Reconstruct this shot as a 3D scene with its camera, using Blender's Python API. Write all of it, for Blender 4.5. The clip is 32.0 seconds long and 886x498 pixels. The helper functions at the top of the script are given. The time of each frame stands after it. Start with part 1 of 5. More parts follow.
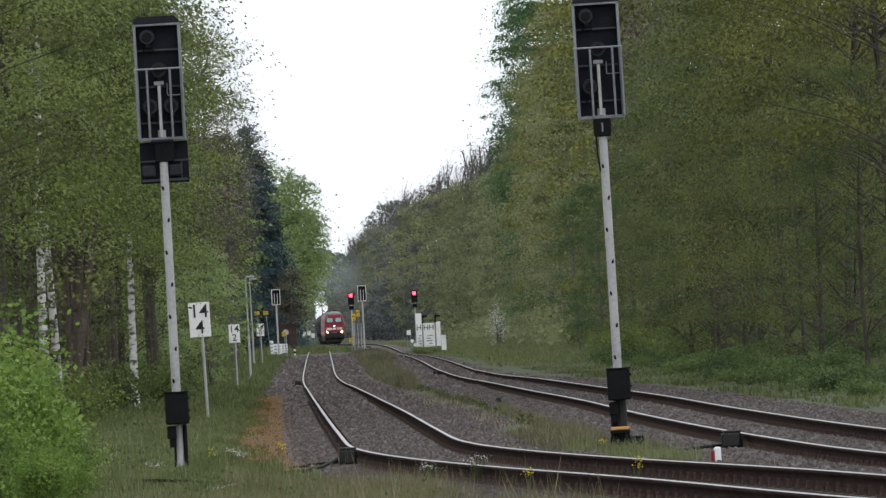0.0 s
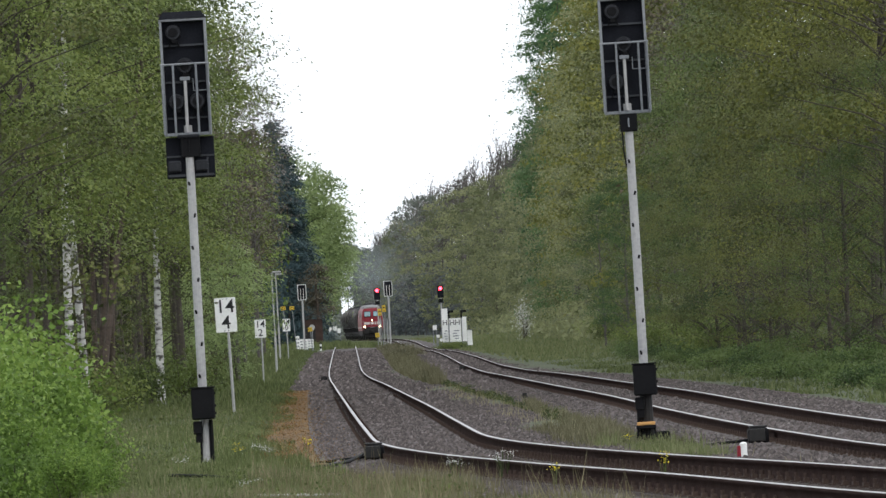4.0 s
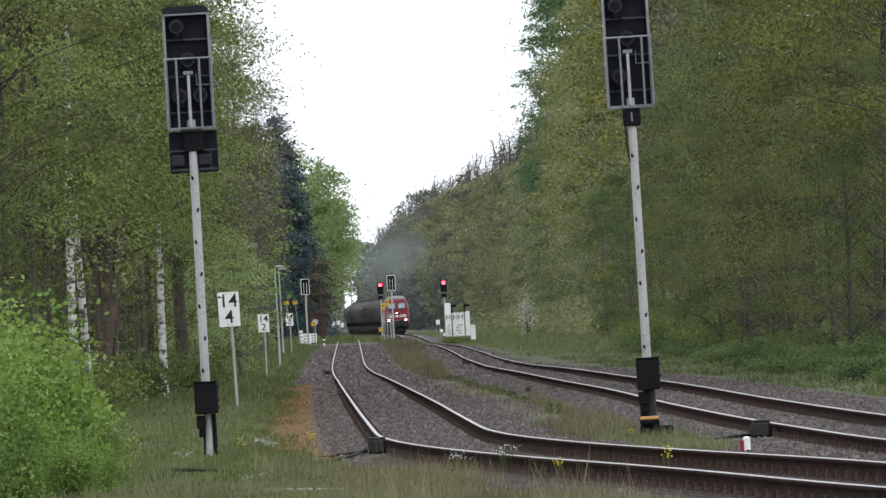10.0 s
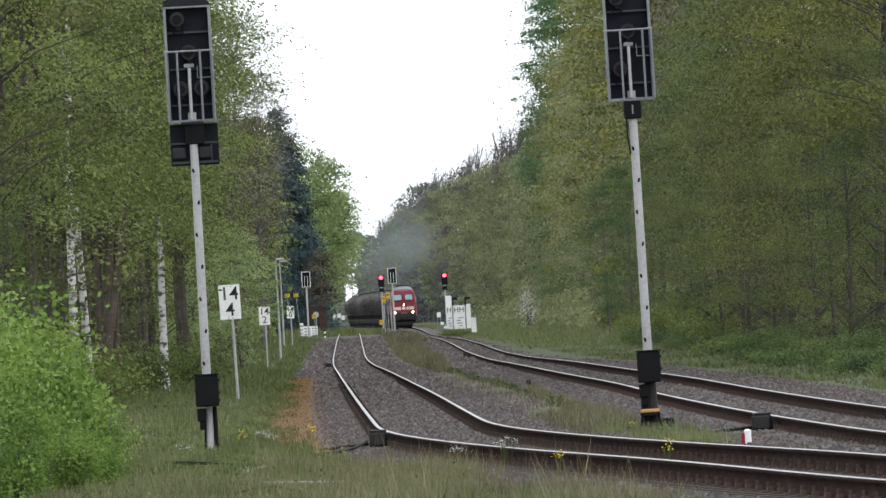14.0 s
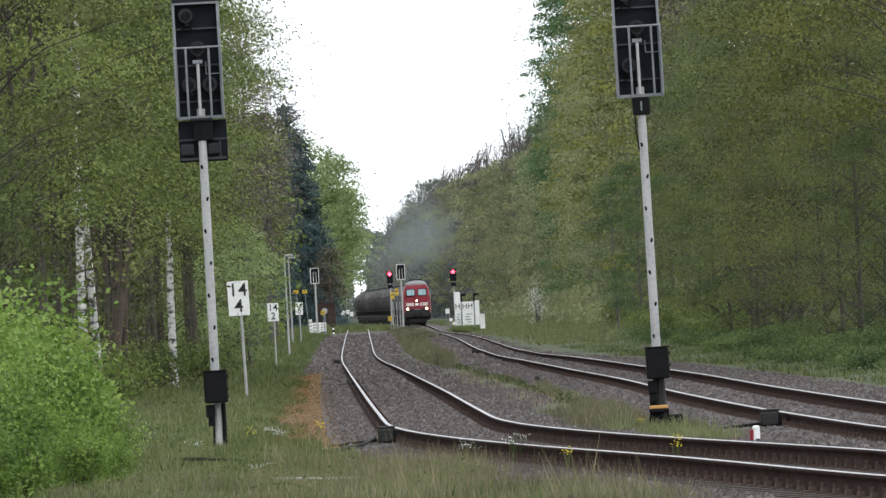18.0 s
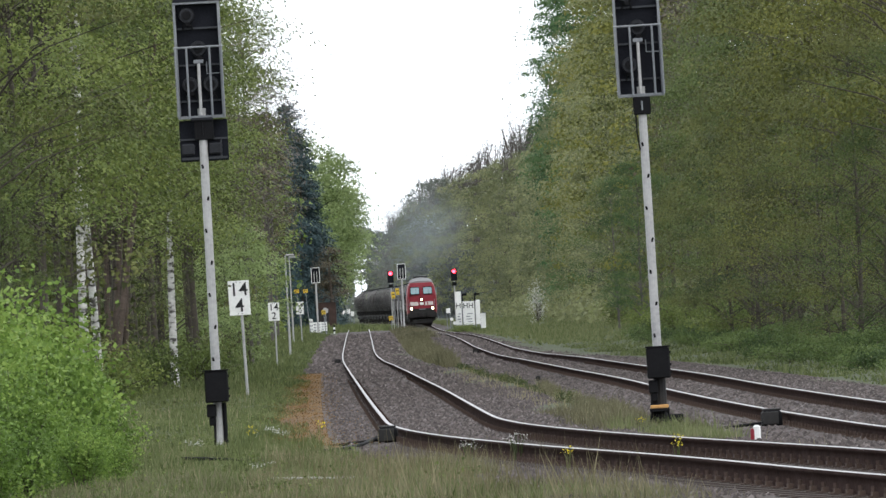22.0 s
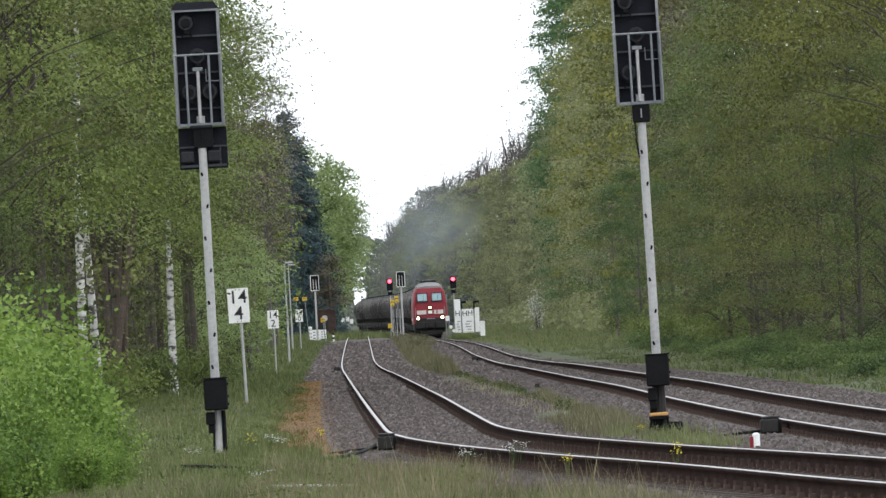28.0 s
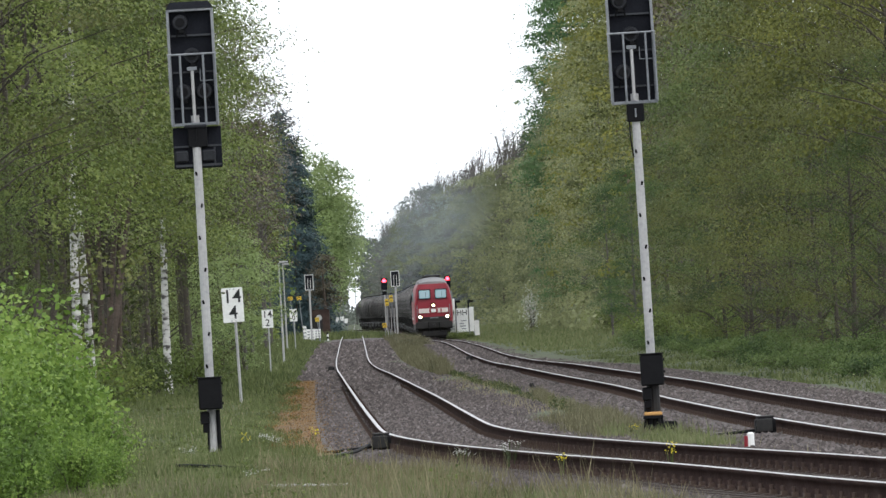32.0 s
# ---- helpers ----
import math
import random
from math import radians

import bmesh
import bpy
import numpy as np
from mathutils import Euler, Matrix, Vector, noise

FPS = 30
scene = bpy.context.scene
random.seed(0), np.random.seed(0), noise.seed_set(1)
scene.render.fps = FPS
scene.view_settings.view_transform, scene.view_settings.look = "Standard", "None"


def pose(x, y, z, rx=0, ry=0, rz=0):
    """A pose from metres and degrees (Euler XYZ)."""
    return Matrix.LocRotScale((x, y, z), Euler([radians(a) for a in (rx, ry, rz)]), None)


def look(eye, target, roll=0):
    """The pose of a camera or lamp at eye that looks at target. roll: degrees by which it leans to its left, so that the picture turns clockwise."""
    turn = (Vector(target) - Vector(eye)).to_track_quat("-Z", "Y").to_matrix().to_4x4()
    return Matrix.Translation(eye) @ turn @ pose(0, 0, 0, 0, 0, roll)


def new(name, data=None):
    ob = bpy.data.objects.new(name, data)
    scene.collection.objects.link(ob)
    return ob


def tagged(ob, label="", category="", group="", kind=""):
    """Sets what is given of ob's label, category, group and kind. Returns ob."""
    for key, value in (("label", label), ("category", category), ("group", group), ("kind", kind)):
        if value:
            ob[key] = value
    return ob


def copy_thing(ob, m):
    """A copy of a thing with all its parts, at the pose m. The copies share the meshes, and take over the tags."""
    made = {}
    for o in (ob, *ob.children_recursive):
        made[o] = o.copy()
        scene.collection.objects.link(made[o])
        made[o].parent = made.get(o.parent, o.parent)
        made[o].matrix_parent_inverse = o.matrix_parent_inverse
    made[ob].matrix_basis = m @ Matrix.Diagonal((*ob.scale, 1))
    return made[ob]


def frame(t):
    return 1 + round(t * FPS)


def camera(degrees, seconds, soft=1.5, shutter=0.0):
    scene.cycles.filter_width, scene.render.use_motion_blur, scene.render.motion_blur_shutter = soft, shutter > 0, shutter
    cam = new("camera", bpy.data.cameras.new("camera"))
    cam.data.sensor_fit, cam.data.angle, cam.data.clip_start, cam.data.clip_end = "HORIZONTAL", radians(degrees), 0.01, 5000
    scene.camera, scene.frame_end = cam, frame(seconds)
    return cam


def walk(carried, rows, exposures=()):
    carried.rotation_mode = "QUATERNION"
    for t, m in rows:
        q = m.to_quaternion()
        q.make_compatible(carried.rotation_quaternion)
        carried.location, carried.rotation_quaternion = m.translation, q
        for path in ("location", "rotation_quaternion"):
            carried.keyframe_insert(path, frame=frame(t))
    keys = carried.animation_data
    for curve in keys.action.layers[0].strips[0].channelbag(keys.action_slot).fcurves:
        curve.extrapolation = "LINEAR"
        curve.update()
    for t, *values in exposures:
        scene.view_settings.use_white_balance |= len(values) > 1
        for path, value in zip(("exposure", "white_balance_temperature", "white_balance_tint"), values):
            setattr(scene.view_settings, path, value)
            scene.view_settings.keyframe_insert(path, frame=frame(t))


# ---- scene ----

FOCAL = 18700.0          # picture widths in the same unit as 1568
LENS = 2 * math.degrees(math.atan(784 / FOCAL))
EYE_H = 1.51             # eye above the top of the rails
BASE = pose(0, 0, EYE_H, 90.331, 0, 0) @ pose(0, 0, 0, 0, 0, -3.0)


def aim(dx, dy):
    """The hand-held sway: small turns of the camera about its own axes."""
    return BASE @ pose(0, 0, 0, math.degrees(dy / FOCAL), math.degrees(dx / FOCAL), 0)


cam = camera(LENS, 32.0, soft=1.5)
walk(cam, [
    (0, aim(-68.4, 32.9)), (0.5, aim(-28.6, 31.4)), (1, aim(-22.1, 24.7)), (1.5, aim(-21.4, 25.2)), (2, aim(-21.4, 32.7)),
    (2.5, aim(-19.9, 28.5)), (3, aim(-17.5, 24.5)), (3.5, aim(-22.3, 25.4)), (5.5, aim(-18.3, 18.8)), (6, aim(-15.3, 21.6)),
    (6.5, aim(-18.3, 20.4)), (7, aim(-16.8, 25.7)), (7.5, aim(-15.3, 23.7)), (8, aim(-13.7, 13.8)), (8.5, aim(-14.2, 19.1)),
    (9, aim(-15.1, 10.6)), (9.5, aim(-16.8, 12.3)), (10, aim(-16.6, 14.5)), (10.5, aim(-17.8, 10.9)), (11, aim(-19.9, 9.7)),
    (11.5, aim(-16, 4)), (12, aim(-15.8, 0.2)), (12.5, aim(-16.8, -1.1)), (13, aim(-12.7, -15.6)), (13.5, aim(-16.6, -1.8)),
    (14, aim(-15.1, 1.6)), (14.5, aim(-12.2, 10.6)), (16.5, aim(-4.6, 14.3)), (17, aim(-4.2, 5.3)), (17.5, aim(0.2, -2.3)),
    (18, aim(0.2, -4.9)), (18.5, aim(-1.5, 0.2)), (19, aim(-2.9, -1.8)), (19.5, aim(-1.5, -3.9)), (20, aim(-1.3, -8.3)),
    (20.5, aim(0, -2.3)), (21, aim(3.1, -0.8)), (21.5, aim(3.1, -3.9)), (22, aim(1.6, -5.7)), (22.5, aim(0, -1.1)),
    (23, aim(0, -0.1)), (23.5, aim(-1.5, -1.1)), (24, aim(-1.5, 9.9)), (24.5, aim(0, -4.9)), (25, aim(-1.5, -1)),
    (25.5, aim(-0.8, -0.8)), (27.5, aim(-1.7, 0.5)), (28, aim(0.2, 7.9)), (28.5, aim(-1.5, 0.9)), (29, aim(-1.5, -5.4)),
    (29.5, aim(-0.1, -0.8)), (30, aim(-5.6, 8.2)), (30.5, aim(-4.6, 11.8)), (31, aim(-6.8, 9.6)), (31.5, aim(-8.5, 4.6)),
    (32, aim(-9.7, 6.9))
], exposures=[(0, -0.40, 6200, 10), (1, -0.33, 6200, 10), (6, -0.16, 6200, 10), (9, -0.12, 6200, 10), (14, 0.0, 6200, 10), (20, 0.05, 6200, 10), (32, 0.07, 6200, 10)])

# ---- world and sun: a bright overcast sky ----
world = bpy.data.worlds.new("overcast_sky")
scene.world = world
world.use_nodes = True
wn, wl = world.node_tree.nodes, world.node_tree.links
wn.clear()
w_out = wn.new("ShaderNodeOutputWorld")
w_bg = wn.new("ShaderNodeBackground")
w_sky = wn.new("ShaderNodeTexSky")
w_sky.sky_type = 'NISHITA'
w_sky.sun_disc = False
w_sky.sun_elevation = radians(48)
w_sky.sun_rotation = radians(200)
w_noise = wn.new("ShaderNodeTexNoise")
w_noise.inputs["Scale"].default_value = 3.0
w_noise.inputs["Detail"].default_value = 5.0
w_ramp = wn.new("ShaderNodeValToRGB")
w_ramp.color_ramp.elements[0].position, w_ramp.color_ramp.elements[0].color = 0.3, (0.80, 0.80, 0.80, 1)
w_ramp.color_ramp.elements[1].position, w_ramp.color_ramp.elements[1].color = 0.5, (0.97, 0.97, 0.97, 1)
w_mix = wn.new("ShaderNodeMix")
w_mix.data_type = 'RGBA'
w_mix.inputs["B"].default_value = (15.5, 15.8, 16.2, 1)
wl.new(w_noise.outputs["Fac"], w_ramp.inputs["Fac"])
wl.new(w_ramp.outputs["Color"], w_mix.inputs["Factor"])
wl.new(w_sky.outputs["Color"], w_mix.inputs["A"])
wl.new(w_mix.outputs["Result"], w_bg.inputs["Color"])
wl.new(w_bg.outputs["Background"], w_out.inputs["Surface"])
w_bg.inputs["Strength"].default_value = 0.10

sun_data = bpy.data.lights.new("sun", 'SUN')
sun_data.energy, sun_data.angle, sun_data.color = 1.1, radians(14), (1.0, 0.95, 0.86)
sun = new("sun", sun_data)
sun.matrix_world = look((0, 0, 0), (-0.35, 0.62, -0.8))


# ---- materials ----
def shader(name, rough=0.7, metal=0.0, spec=0.5):
    m = bpy.data.materials.new(name)
    m.use_nodes = True
    b = m.node_tree.nodes["Principled BSDF"]
    b.inputs["Roughness"].default_value = rough
    b.inputs["Metallic"].default_value = metal
    b.inputs["Specular IOR Level"].default_value = spec
    return m, m.node_tree.nodes, m.node_tree.links, b


def ramp(nodes, stops):
    r = nodes.new("ShaderNodeValToRGB")
    e = r.color_ramp.elements
    while len(e) < len(stops):
        e.new(0.5)
    for k, (p, c) in enumerate(stops):
        e[k].position, e[k].color = p, (*c, 1)
    return r


def mottled(name, colours, scale=4.0, fine=40.0, rough=0.8, metal=0.0, spec=0.4, bump=0.3, space="Object", dist=0.01):
    """Two scales of noise between a few colours, with a fine bump."""
    m, n, l, b = shader(name, rough, metal, spec)
    co = n.new("ShaderNodeTexCoord")
    a, c = n.new("ShaderNodeTexNoise"), n.new("ShaderNodeTexNoise")
    a.inputs["Scale"].default_value, a.inputs["Detail"].default_value = scale, 4
    c.inputs["Scale"].default_value, c.inputs["Detail"].default_value = fine, 3
    l.new(co.outputs[space], a.inputs["Vector"]), l.new(co.outputs[space], c.inputs["Vector"])
    mx = n.new("ShaderNodeMix")
    mx.data_type = 'FLOAT'
    mx.inputs["Factor"].default_value = 0.45
    l.new(a.outputs["Fac"], mx.inputs["A"]), l.new(c.outputs["Fac"], mx.inputs["B"])
    k = len(colours) - 1
    r = ramp(n, [(0.32 + 0.36 * i / max(k, 1), col) for i, col in enumerate(colours)])
    l.new(mx.outputs["Result"], r.inputs["Fac"])
    l.new(r.outputs["Color"], b.inputs["Base Color"])
    if bump:
        bp = n.new("ShaderNodeBump")
        bp.inputs["Strength"].default_value, bp.inputs["Distance"].default_value = bump, dist
        l.new(c.outputs["Fac"], bp.inputs["Height"]), l.new(bp.outputs["Normal"], b.inputs["Normal"])
    return m


def leafy(name, dark, mid, light, through_light=0.34, patch=0.45, rough=0.55):
    """Leaves: colour by leaf, by patch in the crown and by tree, with light passing through."""
    m, n, l, b = shader(name, rough, 0, 0.2)
    geo, co, info = n.new("ShaderNodeNewGeometry"), n.new("ShaderNodeTexCoord"), n.new("ShaderNodeObjectInfo")
    ns = n.new("ShaderNodeTexNoise")
    ns.inputs["Scale"].default_value, ns.inputs["Detail"].default_value = patch, 3
    l.new(co.outputs["Object"], ns.inputs["Vector"])
    a = n.new("ShaderNodeMath"); a.operation = 'MULTIPLY_ADD'
    a.inputs[1].default_value, a.inputs[2].default_value = 0.14, -0.07
    l.new(geo.outputs["Random Per Island"], a.inputs[0])
    s = n.new("ShaderNodeMath"); s.operation = 'ADD'
    st = n.new("ShaderNodeMath"); st.operation = 'MULTIPLY_ADD'
    st.inputs[1].default_value, st.inputs[2].default_value = 1.8, -0.4
    l.new(ns.outputs["Fac"], st.inputs[0])
    l.new(a.outputs[0], s.inputs[0]), l.new(st.outputs[0], s.inputs[1])
    o = n.new("ShaderNodeMath"); o.operation = 'MULTIPLY_ADD'
    o.inputs[1].default_value, o.inputs[2].default_value = 0.50, -0.25
    l.new(info.outputs["Random"], o.inputs[0])
    s2 = n.new("ShaderNodeMath"); s2.operation = 'ADD'
    l.new(s.outputs[0], s2.inputs[0]), l.new(o.outputs[0], s2.inputs[1])
    r = ramp(n, [(0.25, dark), (0.5, mid), (0.78, light)])
    l.new(s2.outputs[0], r.inputs["Fac"]), l.new(r.outputs["Color"], b.inputs["Base Color"])
    tr = n.new("ShaderNodeBsdfTranslucent")
    l.new(r.outputs["Color"], tr.inputs["Color"])
    mix = n.new("ShaderNodeMixShader")
    mix.inputs["Fac"].default_value = through_light
    out = n["Material Output"]
    l.new(b.outputs["BSDF"], mix.inputs[1]), l.new(tr.outputs["BSDF"], mix.inputs[2])
    l.new(mix.outputs["Shader"], out.inputs["Surface"])
    return m


def glow(name, colour, strength):
    m, n, l, b = shader(name, 0.3)
    b.inputs["Base Color"].default_value = (*colour, 1)
    b.inputs["Emission Color"].default_value = (*colour, 1)
    b.inputs["Emission Strength"].default_value = strength
    return m


M_GRASS_SOIL = mottled("meadow_soil", [(0.030, 0.040, 0.016), (0.050, 0.062, 0.026), (0.082, 0.084, 0.042)], 0.25, 6, 0.95, bump=0.5, dist=0.05)
M_BALLAST = mottled("ballast_bed", [(0.0433, 0.0353, 0.0319), (0.0684, 0.0570, 0.0524), (0.1003, 0.0855, 0.0798)], 0.6, 14, 0.9, bump=0.8, dist=0.04)
M_RUST_SAND = mottled("rusty_sand", [(0.042, 0.036, 0.024), (0.075, 0.055, 0.028), (0.15, 0.072, 0.014), (0.19, 0.095, 0.018)], 0.9, 12, 0.95, bump=0.8, dist=0.04)
M_RAIL_SIDE = mottled("rusty_rail_steel", [(0.017, 0.0115, 0.0105), (0.031, 0.019, 0.016), (0.048, 0.034, 0.030)], 2, 30, 0.95, 0.0, 0.02, bump=0.3)
M_RAIL_TOP = mottled("worn_rail_head", [(0.38, 0.36, 0.35), (0.52, 0.50, 0.49)], 2, 40, 0.45, 1.0, bump=0.05)
M_SLEEPER = mottled("weathered_sleeper", [(0.028, 0.021, 0.017), (0.050, 0.037, 0.031), (0.080, 0.062, 0.052)], 3, 30, 0.9)
M_CLIP = mottled("rusty_clip", [(0.040, 0.027, 0.022), (0.085, 0.060, 0.048)], 5, 50, 0.85, 0.0, 0.15)
M_GREY_STEEL = mottled("galvanised_steel", [(0.15, 0.16, 0.175), (0.21, 0.22, 0.235), (0.27, 0.28, 0.29)], 1.5, 25, 0.55, 0.3, bump=0.1)
M_MAST = mottled("weathered_mast_paint", [(0.277, 0.277, 0.281), (0.378, 0.374, 0.370), (0.454, 0.445, 0.437)], 1.2, 20, 0.6, 0.1, bump=0.15)
M_SCREEN = mottled("black_signal_paint", [(0.004, 0.0045, 0.007), (0.008, 0.009, 0.013), (0.014, 0.015, 0.020)], 3, 40, 0.7, 0.0, 0.12, bump=0.1)
M_BLACK = mottled("black_plastic", [(0.006, 0.006, 0.007), (0.011, 0.011, 0.012)], 4, 40, 0.75, 0.0, 0.1, bump=0.1)
M_RIB = mottled("dull_grey_paint", [(0.035, 0.037, 0.042), (0.060, 0.063, 0.070)], 3, 40, 0.7, 0.0, 0.2, bump=0.1)
M_HOUSING = mottled("dusty_black_housing", [(0.013, 0.014, 0.017), (0.026, 0.027, 0.031)], 4, 40, 0.7, 0.0, 0.2, bump=0.1)
M_WHITE = mottled("white_enamel", [(0.62, 0.62, 0.60), (0.76, 0.76, 0.74), (0.82, 0.82, 0.80)], 1.5, 18, 0.5, bump=0.05)
M_INK = mottled("black_lettering", [(0.014, 0.014, 0.015), (0.02, 0.02, 0.021)], 4, 40, 0.6, bump=0)
M_YELLOW = mottled("yellow_sign_paint", [(0.52, 0.35, 0.025), (0.66, 0.46, 0.04)], 4, 30, 0.5, bump=0.05)
M_ORANGE = mottled("orange_cover", [(0.42, 0.22, 0.07), (0.60, 0.34, 0.11)], 5, 30, 0.6, bump=0.1)
M_RED_PAINT = mottled("traffic_red_paint", [(0.1644, 0.0052, 0.0113), (0.2140, 0.0078, 0.0183), (0.2427, 0.0139, 0.0244)], 0.8, 10, 0.4, bump=0.03)
M_LOCO_ROOF = mottled("sooty_grey_roof", [(0.120, 0.120, 0.120), (0.203, 0.203, 0.203), (0.255, 0.255, 0.247)], 0.6, 8, 0.7, bump=0.1)
M_LOCO_BAND = mottled("pale_grey_band", [(0.52, 0.45, 0.42), (0.66, 0.60, 0.57)], 1.5, 12, 0.5, bump=0.03)
M_UNDER = mottled("oily_underframe", [(0.0078, 0.0072, 0.0072), (0.0182, 0.0163, 0.0149)], 2, 20, 0.7, bump=0.2)
M_TANK = mottled("dirty_black_tank", [(0.0053, 0.0053, 0.0060), (0.0112, 0.0105, 0.0120), (0.0300, 0.0277, 0.0285)], 0.7, 6, 0.8, 0.0, 0.03, bump=0.1)
M_TANK_BROWN = mottled("dirty_brown_tank", [(0.0097, 0.0075, 0.0067), (0.0210, 0.0158, 0.0142), (0.0450, 0.0345, 0.0315)], 0.7, 6, 0.8, 0.0, 0.03, bump=0.1)
M_BARK = mottled("brown_bark", [(0.032, 0.027, 0.021), (0.058, 0.049, 0.039), (0.095, 0.082, 0.067)], 1.5, 18, 0.95, bump=0.6, dist=0.02)
M_BARK_GREY = mottled("grey_bark", [(0.055, 0.05, 0.044), (0.095, 0.087, 0.078), (0.14, 0.13, 0.118)], 1.5, 18, 0.95, bump=0.6, dist=0.02)
M_BARK_RED = mottled("reddish_brown_bark", [(0.050, 0.038, 0.030), (0.086, 0.066, 0.053), (0.13, 0.10, 0.082)], 1.5, 18, 0.95, bump=0.6, dist=0.02)
M_BRICK = mottled("brown_brick_wall", [(0.028, 0.017, 0.014), (0.045, 0.026, 0.021), (0.066, 0.040, 0.032)], 3, 20, 0.9)
M_ROOF_TILE = mottled("dark_roof_felt", [(0.03, 0.028, 0.027), (0.06, 0.055, 0.05)], 3, 20, 0.9)
M_CONCRETE = mottled("pale_concrete", [(0.36, 0.35, 0.33), (0.48, 0.47, 0.44)], 2, 25, 0.85)
M_RED_LENS = glow("red_signal_lens", (1.0, 0.03, 0.05), 14.0)
M_LAMP = glow("warm_headlamp", (1.0, 0.74, 0.44), 9.0)


def birch_material():
    m, n, l, b = shader("birch_bark", 0.7)
    co, mp = n.new("ShaderNodeTexCoord"), n.new("ShaderNodeMapping")
    mp.inputs["Scale"].default_value = (2.2, 2.2, 5.0)
    ns = n.new("ShaderNodeTexNoise")
    ns.inputs["Scale"].default_value, ns.inputs["Detail"].default_value = 1.6, 5
    l.new(co.outputs["Object"], mp.inputs["Vector"]), l.new(mp.outputs["Vector"], ns.inputs["Vector"])
    r = ramp(n, [(0.40, (0.05, 0.045, 0.04)), (0.47, (0.40, 0.39, 0.37)), (0.66, (0.60, 0.59, 0.56))])
    l.new(ns.outputs["Fac"], r.inputs["Fac"]), l.new(r.outputs["Color"], b.inputs["Base Color"])
    return m


def stone_material():
    m, n, l, b = shader("ballast_stone", 0.9, 0, 0.2)
    geo = n.new("ShaderNodeNewGeometry")
    r = ramp(n, [(0.0, (0.034, 0.028, 0.026)), (0.5, (0.070, 0.058, 0.054)), (0.9, (0.108, 0.091, 0.085)), (1.0, (0.18, 0.158, 0.15))])
    l.new(geo.outputs["Random Per Island"], r.inputs["Fac"]), l.new(r.outputs["Color"], b.inputs["Base Color"])
    return m


M_STONE = stone_material()
M_BIRCH = birch_material()
L_FRESH = leafy("fresh_green_leaves", (0.067, 0.092, 0.027), (0.123, 0.160, 0.043), (0.202, 0.244, 0.069))
# Darker leaf green: the shade low in the right wood is in the colour
L_SHADE = leafy("shaded_green_leaves", (0.036, 0.055, 0.017), (0.067, 0.097, 0.029), (0.116, 0.150, 0.048), 0.26)
L_BRIGHT = leafy("bright_spring_leaves", (0.075, 0.115, 0.030), (0.14, 0.20, 0.048), (0.21, 0.28, 0.08))
L_BIRCH = leafy("birch_leaves", (0.074, 0.100, 0.023), (0.131, 0.163, 0.038), (0.200, 0.231, 0.063))
L_OLIVE = leafy("olive_leaves", (0.052, 0.064, 0.023), (0.097, 0.111, 0.036), (0.161, 0.171, 0.057), 0.26)
L_GOLD = leafy("budding_oak_leaves", (0.063, 0.072, 0.019), (0.122, 0.131, 0.028), (0.200, 0.200, 0.048), 0.26)
L_DEEP = leafy("deep_green_leaves", (0.026, 0.057, 0.020), (0.048, 0.090, 0.029), (0.088, 0.138, 0.046))
L_OAK = leafy("fresh_oak_leaves", (0.030, 0.075, 0.030), (0.056, 0.125, 0.046), (0.100, 0.170, 0.066))
L_SPRUCE = leafy("spruce_needles", (0.030, 0.054, 0.060), (0.050, 0.082, 0.088), (0.082, 0.120, 0.120), 0.15)
L_BROWN = leafy("brown_twigs_and_buds", (0.060, 0.052, 0.036), (0.10, 0.085, 0.055), (0.15, 0.125, 0.08), 0.15)
# Bluish shade from inside the far conifer wood, put into the needle colour
L_WOOD_SHADE = leafy("wood_shade_needles", (0.050, 0.060, 0.064), (0.078, 0.091, 0.096), (0.118, 0.132, 0.137), 0.15, 0.25)
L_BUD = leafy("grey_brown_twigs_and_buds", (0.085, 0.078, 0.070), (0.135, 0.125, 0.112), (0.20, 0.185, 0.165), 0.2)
L_BUSH = leafy("bright_bush_leaves", (0.080, 0.135, 0.025), (0.148, 0.235, 0.043), (0.24, 0.33, 0.078), 0.34, 1.2)
# Distance haze is put into this leaf colour: greyer and lighter than near leaves
L_FAR = leafy("haze_grey_leaves", (0.110, 0.124, 0.104), (0.160, 0.178, 0.150), (0.22, 0.240, 0.204), 0.35, 0.2)
# Olive spring leaves with the haze of the middle distance mixed into the colour
L_PALE = leafy("hazed_spring_leaves", (0.121, 0.134, 0.069), (0.191, 0.207, 0.101), (0.263, 0.278, 0.137), 0.4, 0.25)
L_HERB = leafy("nettle_leaves", (0.042, 0.070, 0.022), (0.078, 0.118, 0.036), (0.13, 0.175, 0.058), 0.3, 1.0)
L_BLADE = leafy("grass_blades", (0.0512, 0.0716, 0.0242), (0.0986, 0.1246, 0.0428), (0.1776, 0.1953, 0.0893), 0.34, 0.8)
L_DRY = leafy("dry_grass", (0.13, 0.115, 0.06), (0.20, 0.18, 0.10), (0.30, 0.27, 0.16), 0.2, 0.6)
# Pale young leaves, lightened further for haze over the far overhanging crowns
L_YOUNG = leafy("young_hazed_leaves", (0.15, 0.20, 0.075), (0.225, 0.29, 0.115), (0.30, 0.37, 0.16), 0.4)
L_STRAW = leafy("old_grey_straw", (0.080, 0.080, 0.042), (0.125, 0.118, 0.066), (0.18, 0.165, 0.10), 0.2, 0.6)
L_PETAL_Y = leafy("yellow_petals", (0.60, 0.50, 0.02), (0.72, 0.60, 0.03), (0.80, 0.68, 0.05), 0.3, 2)
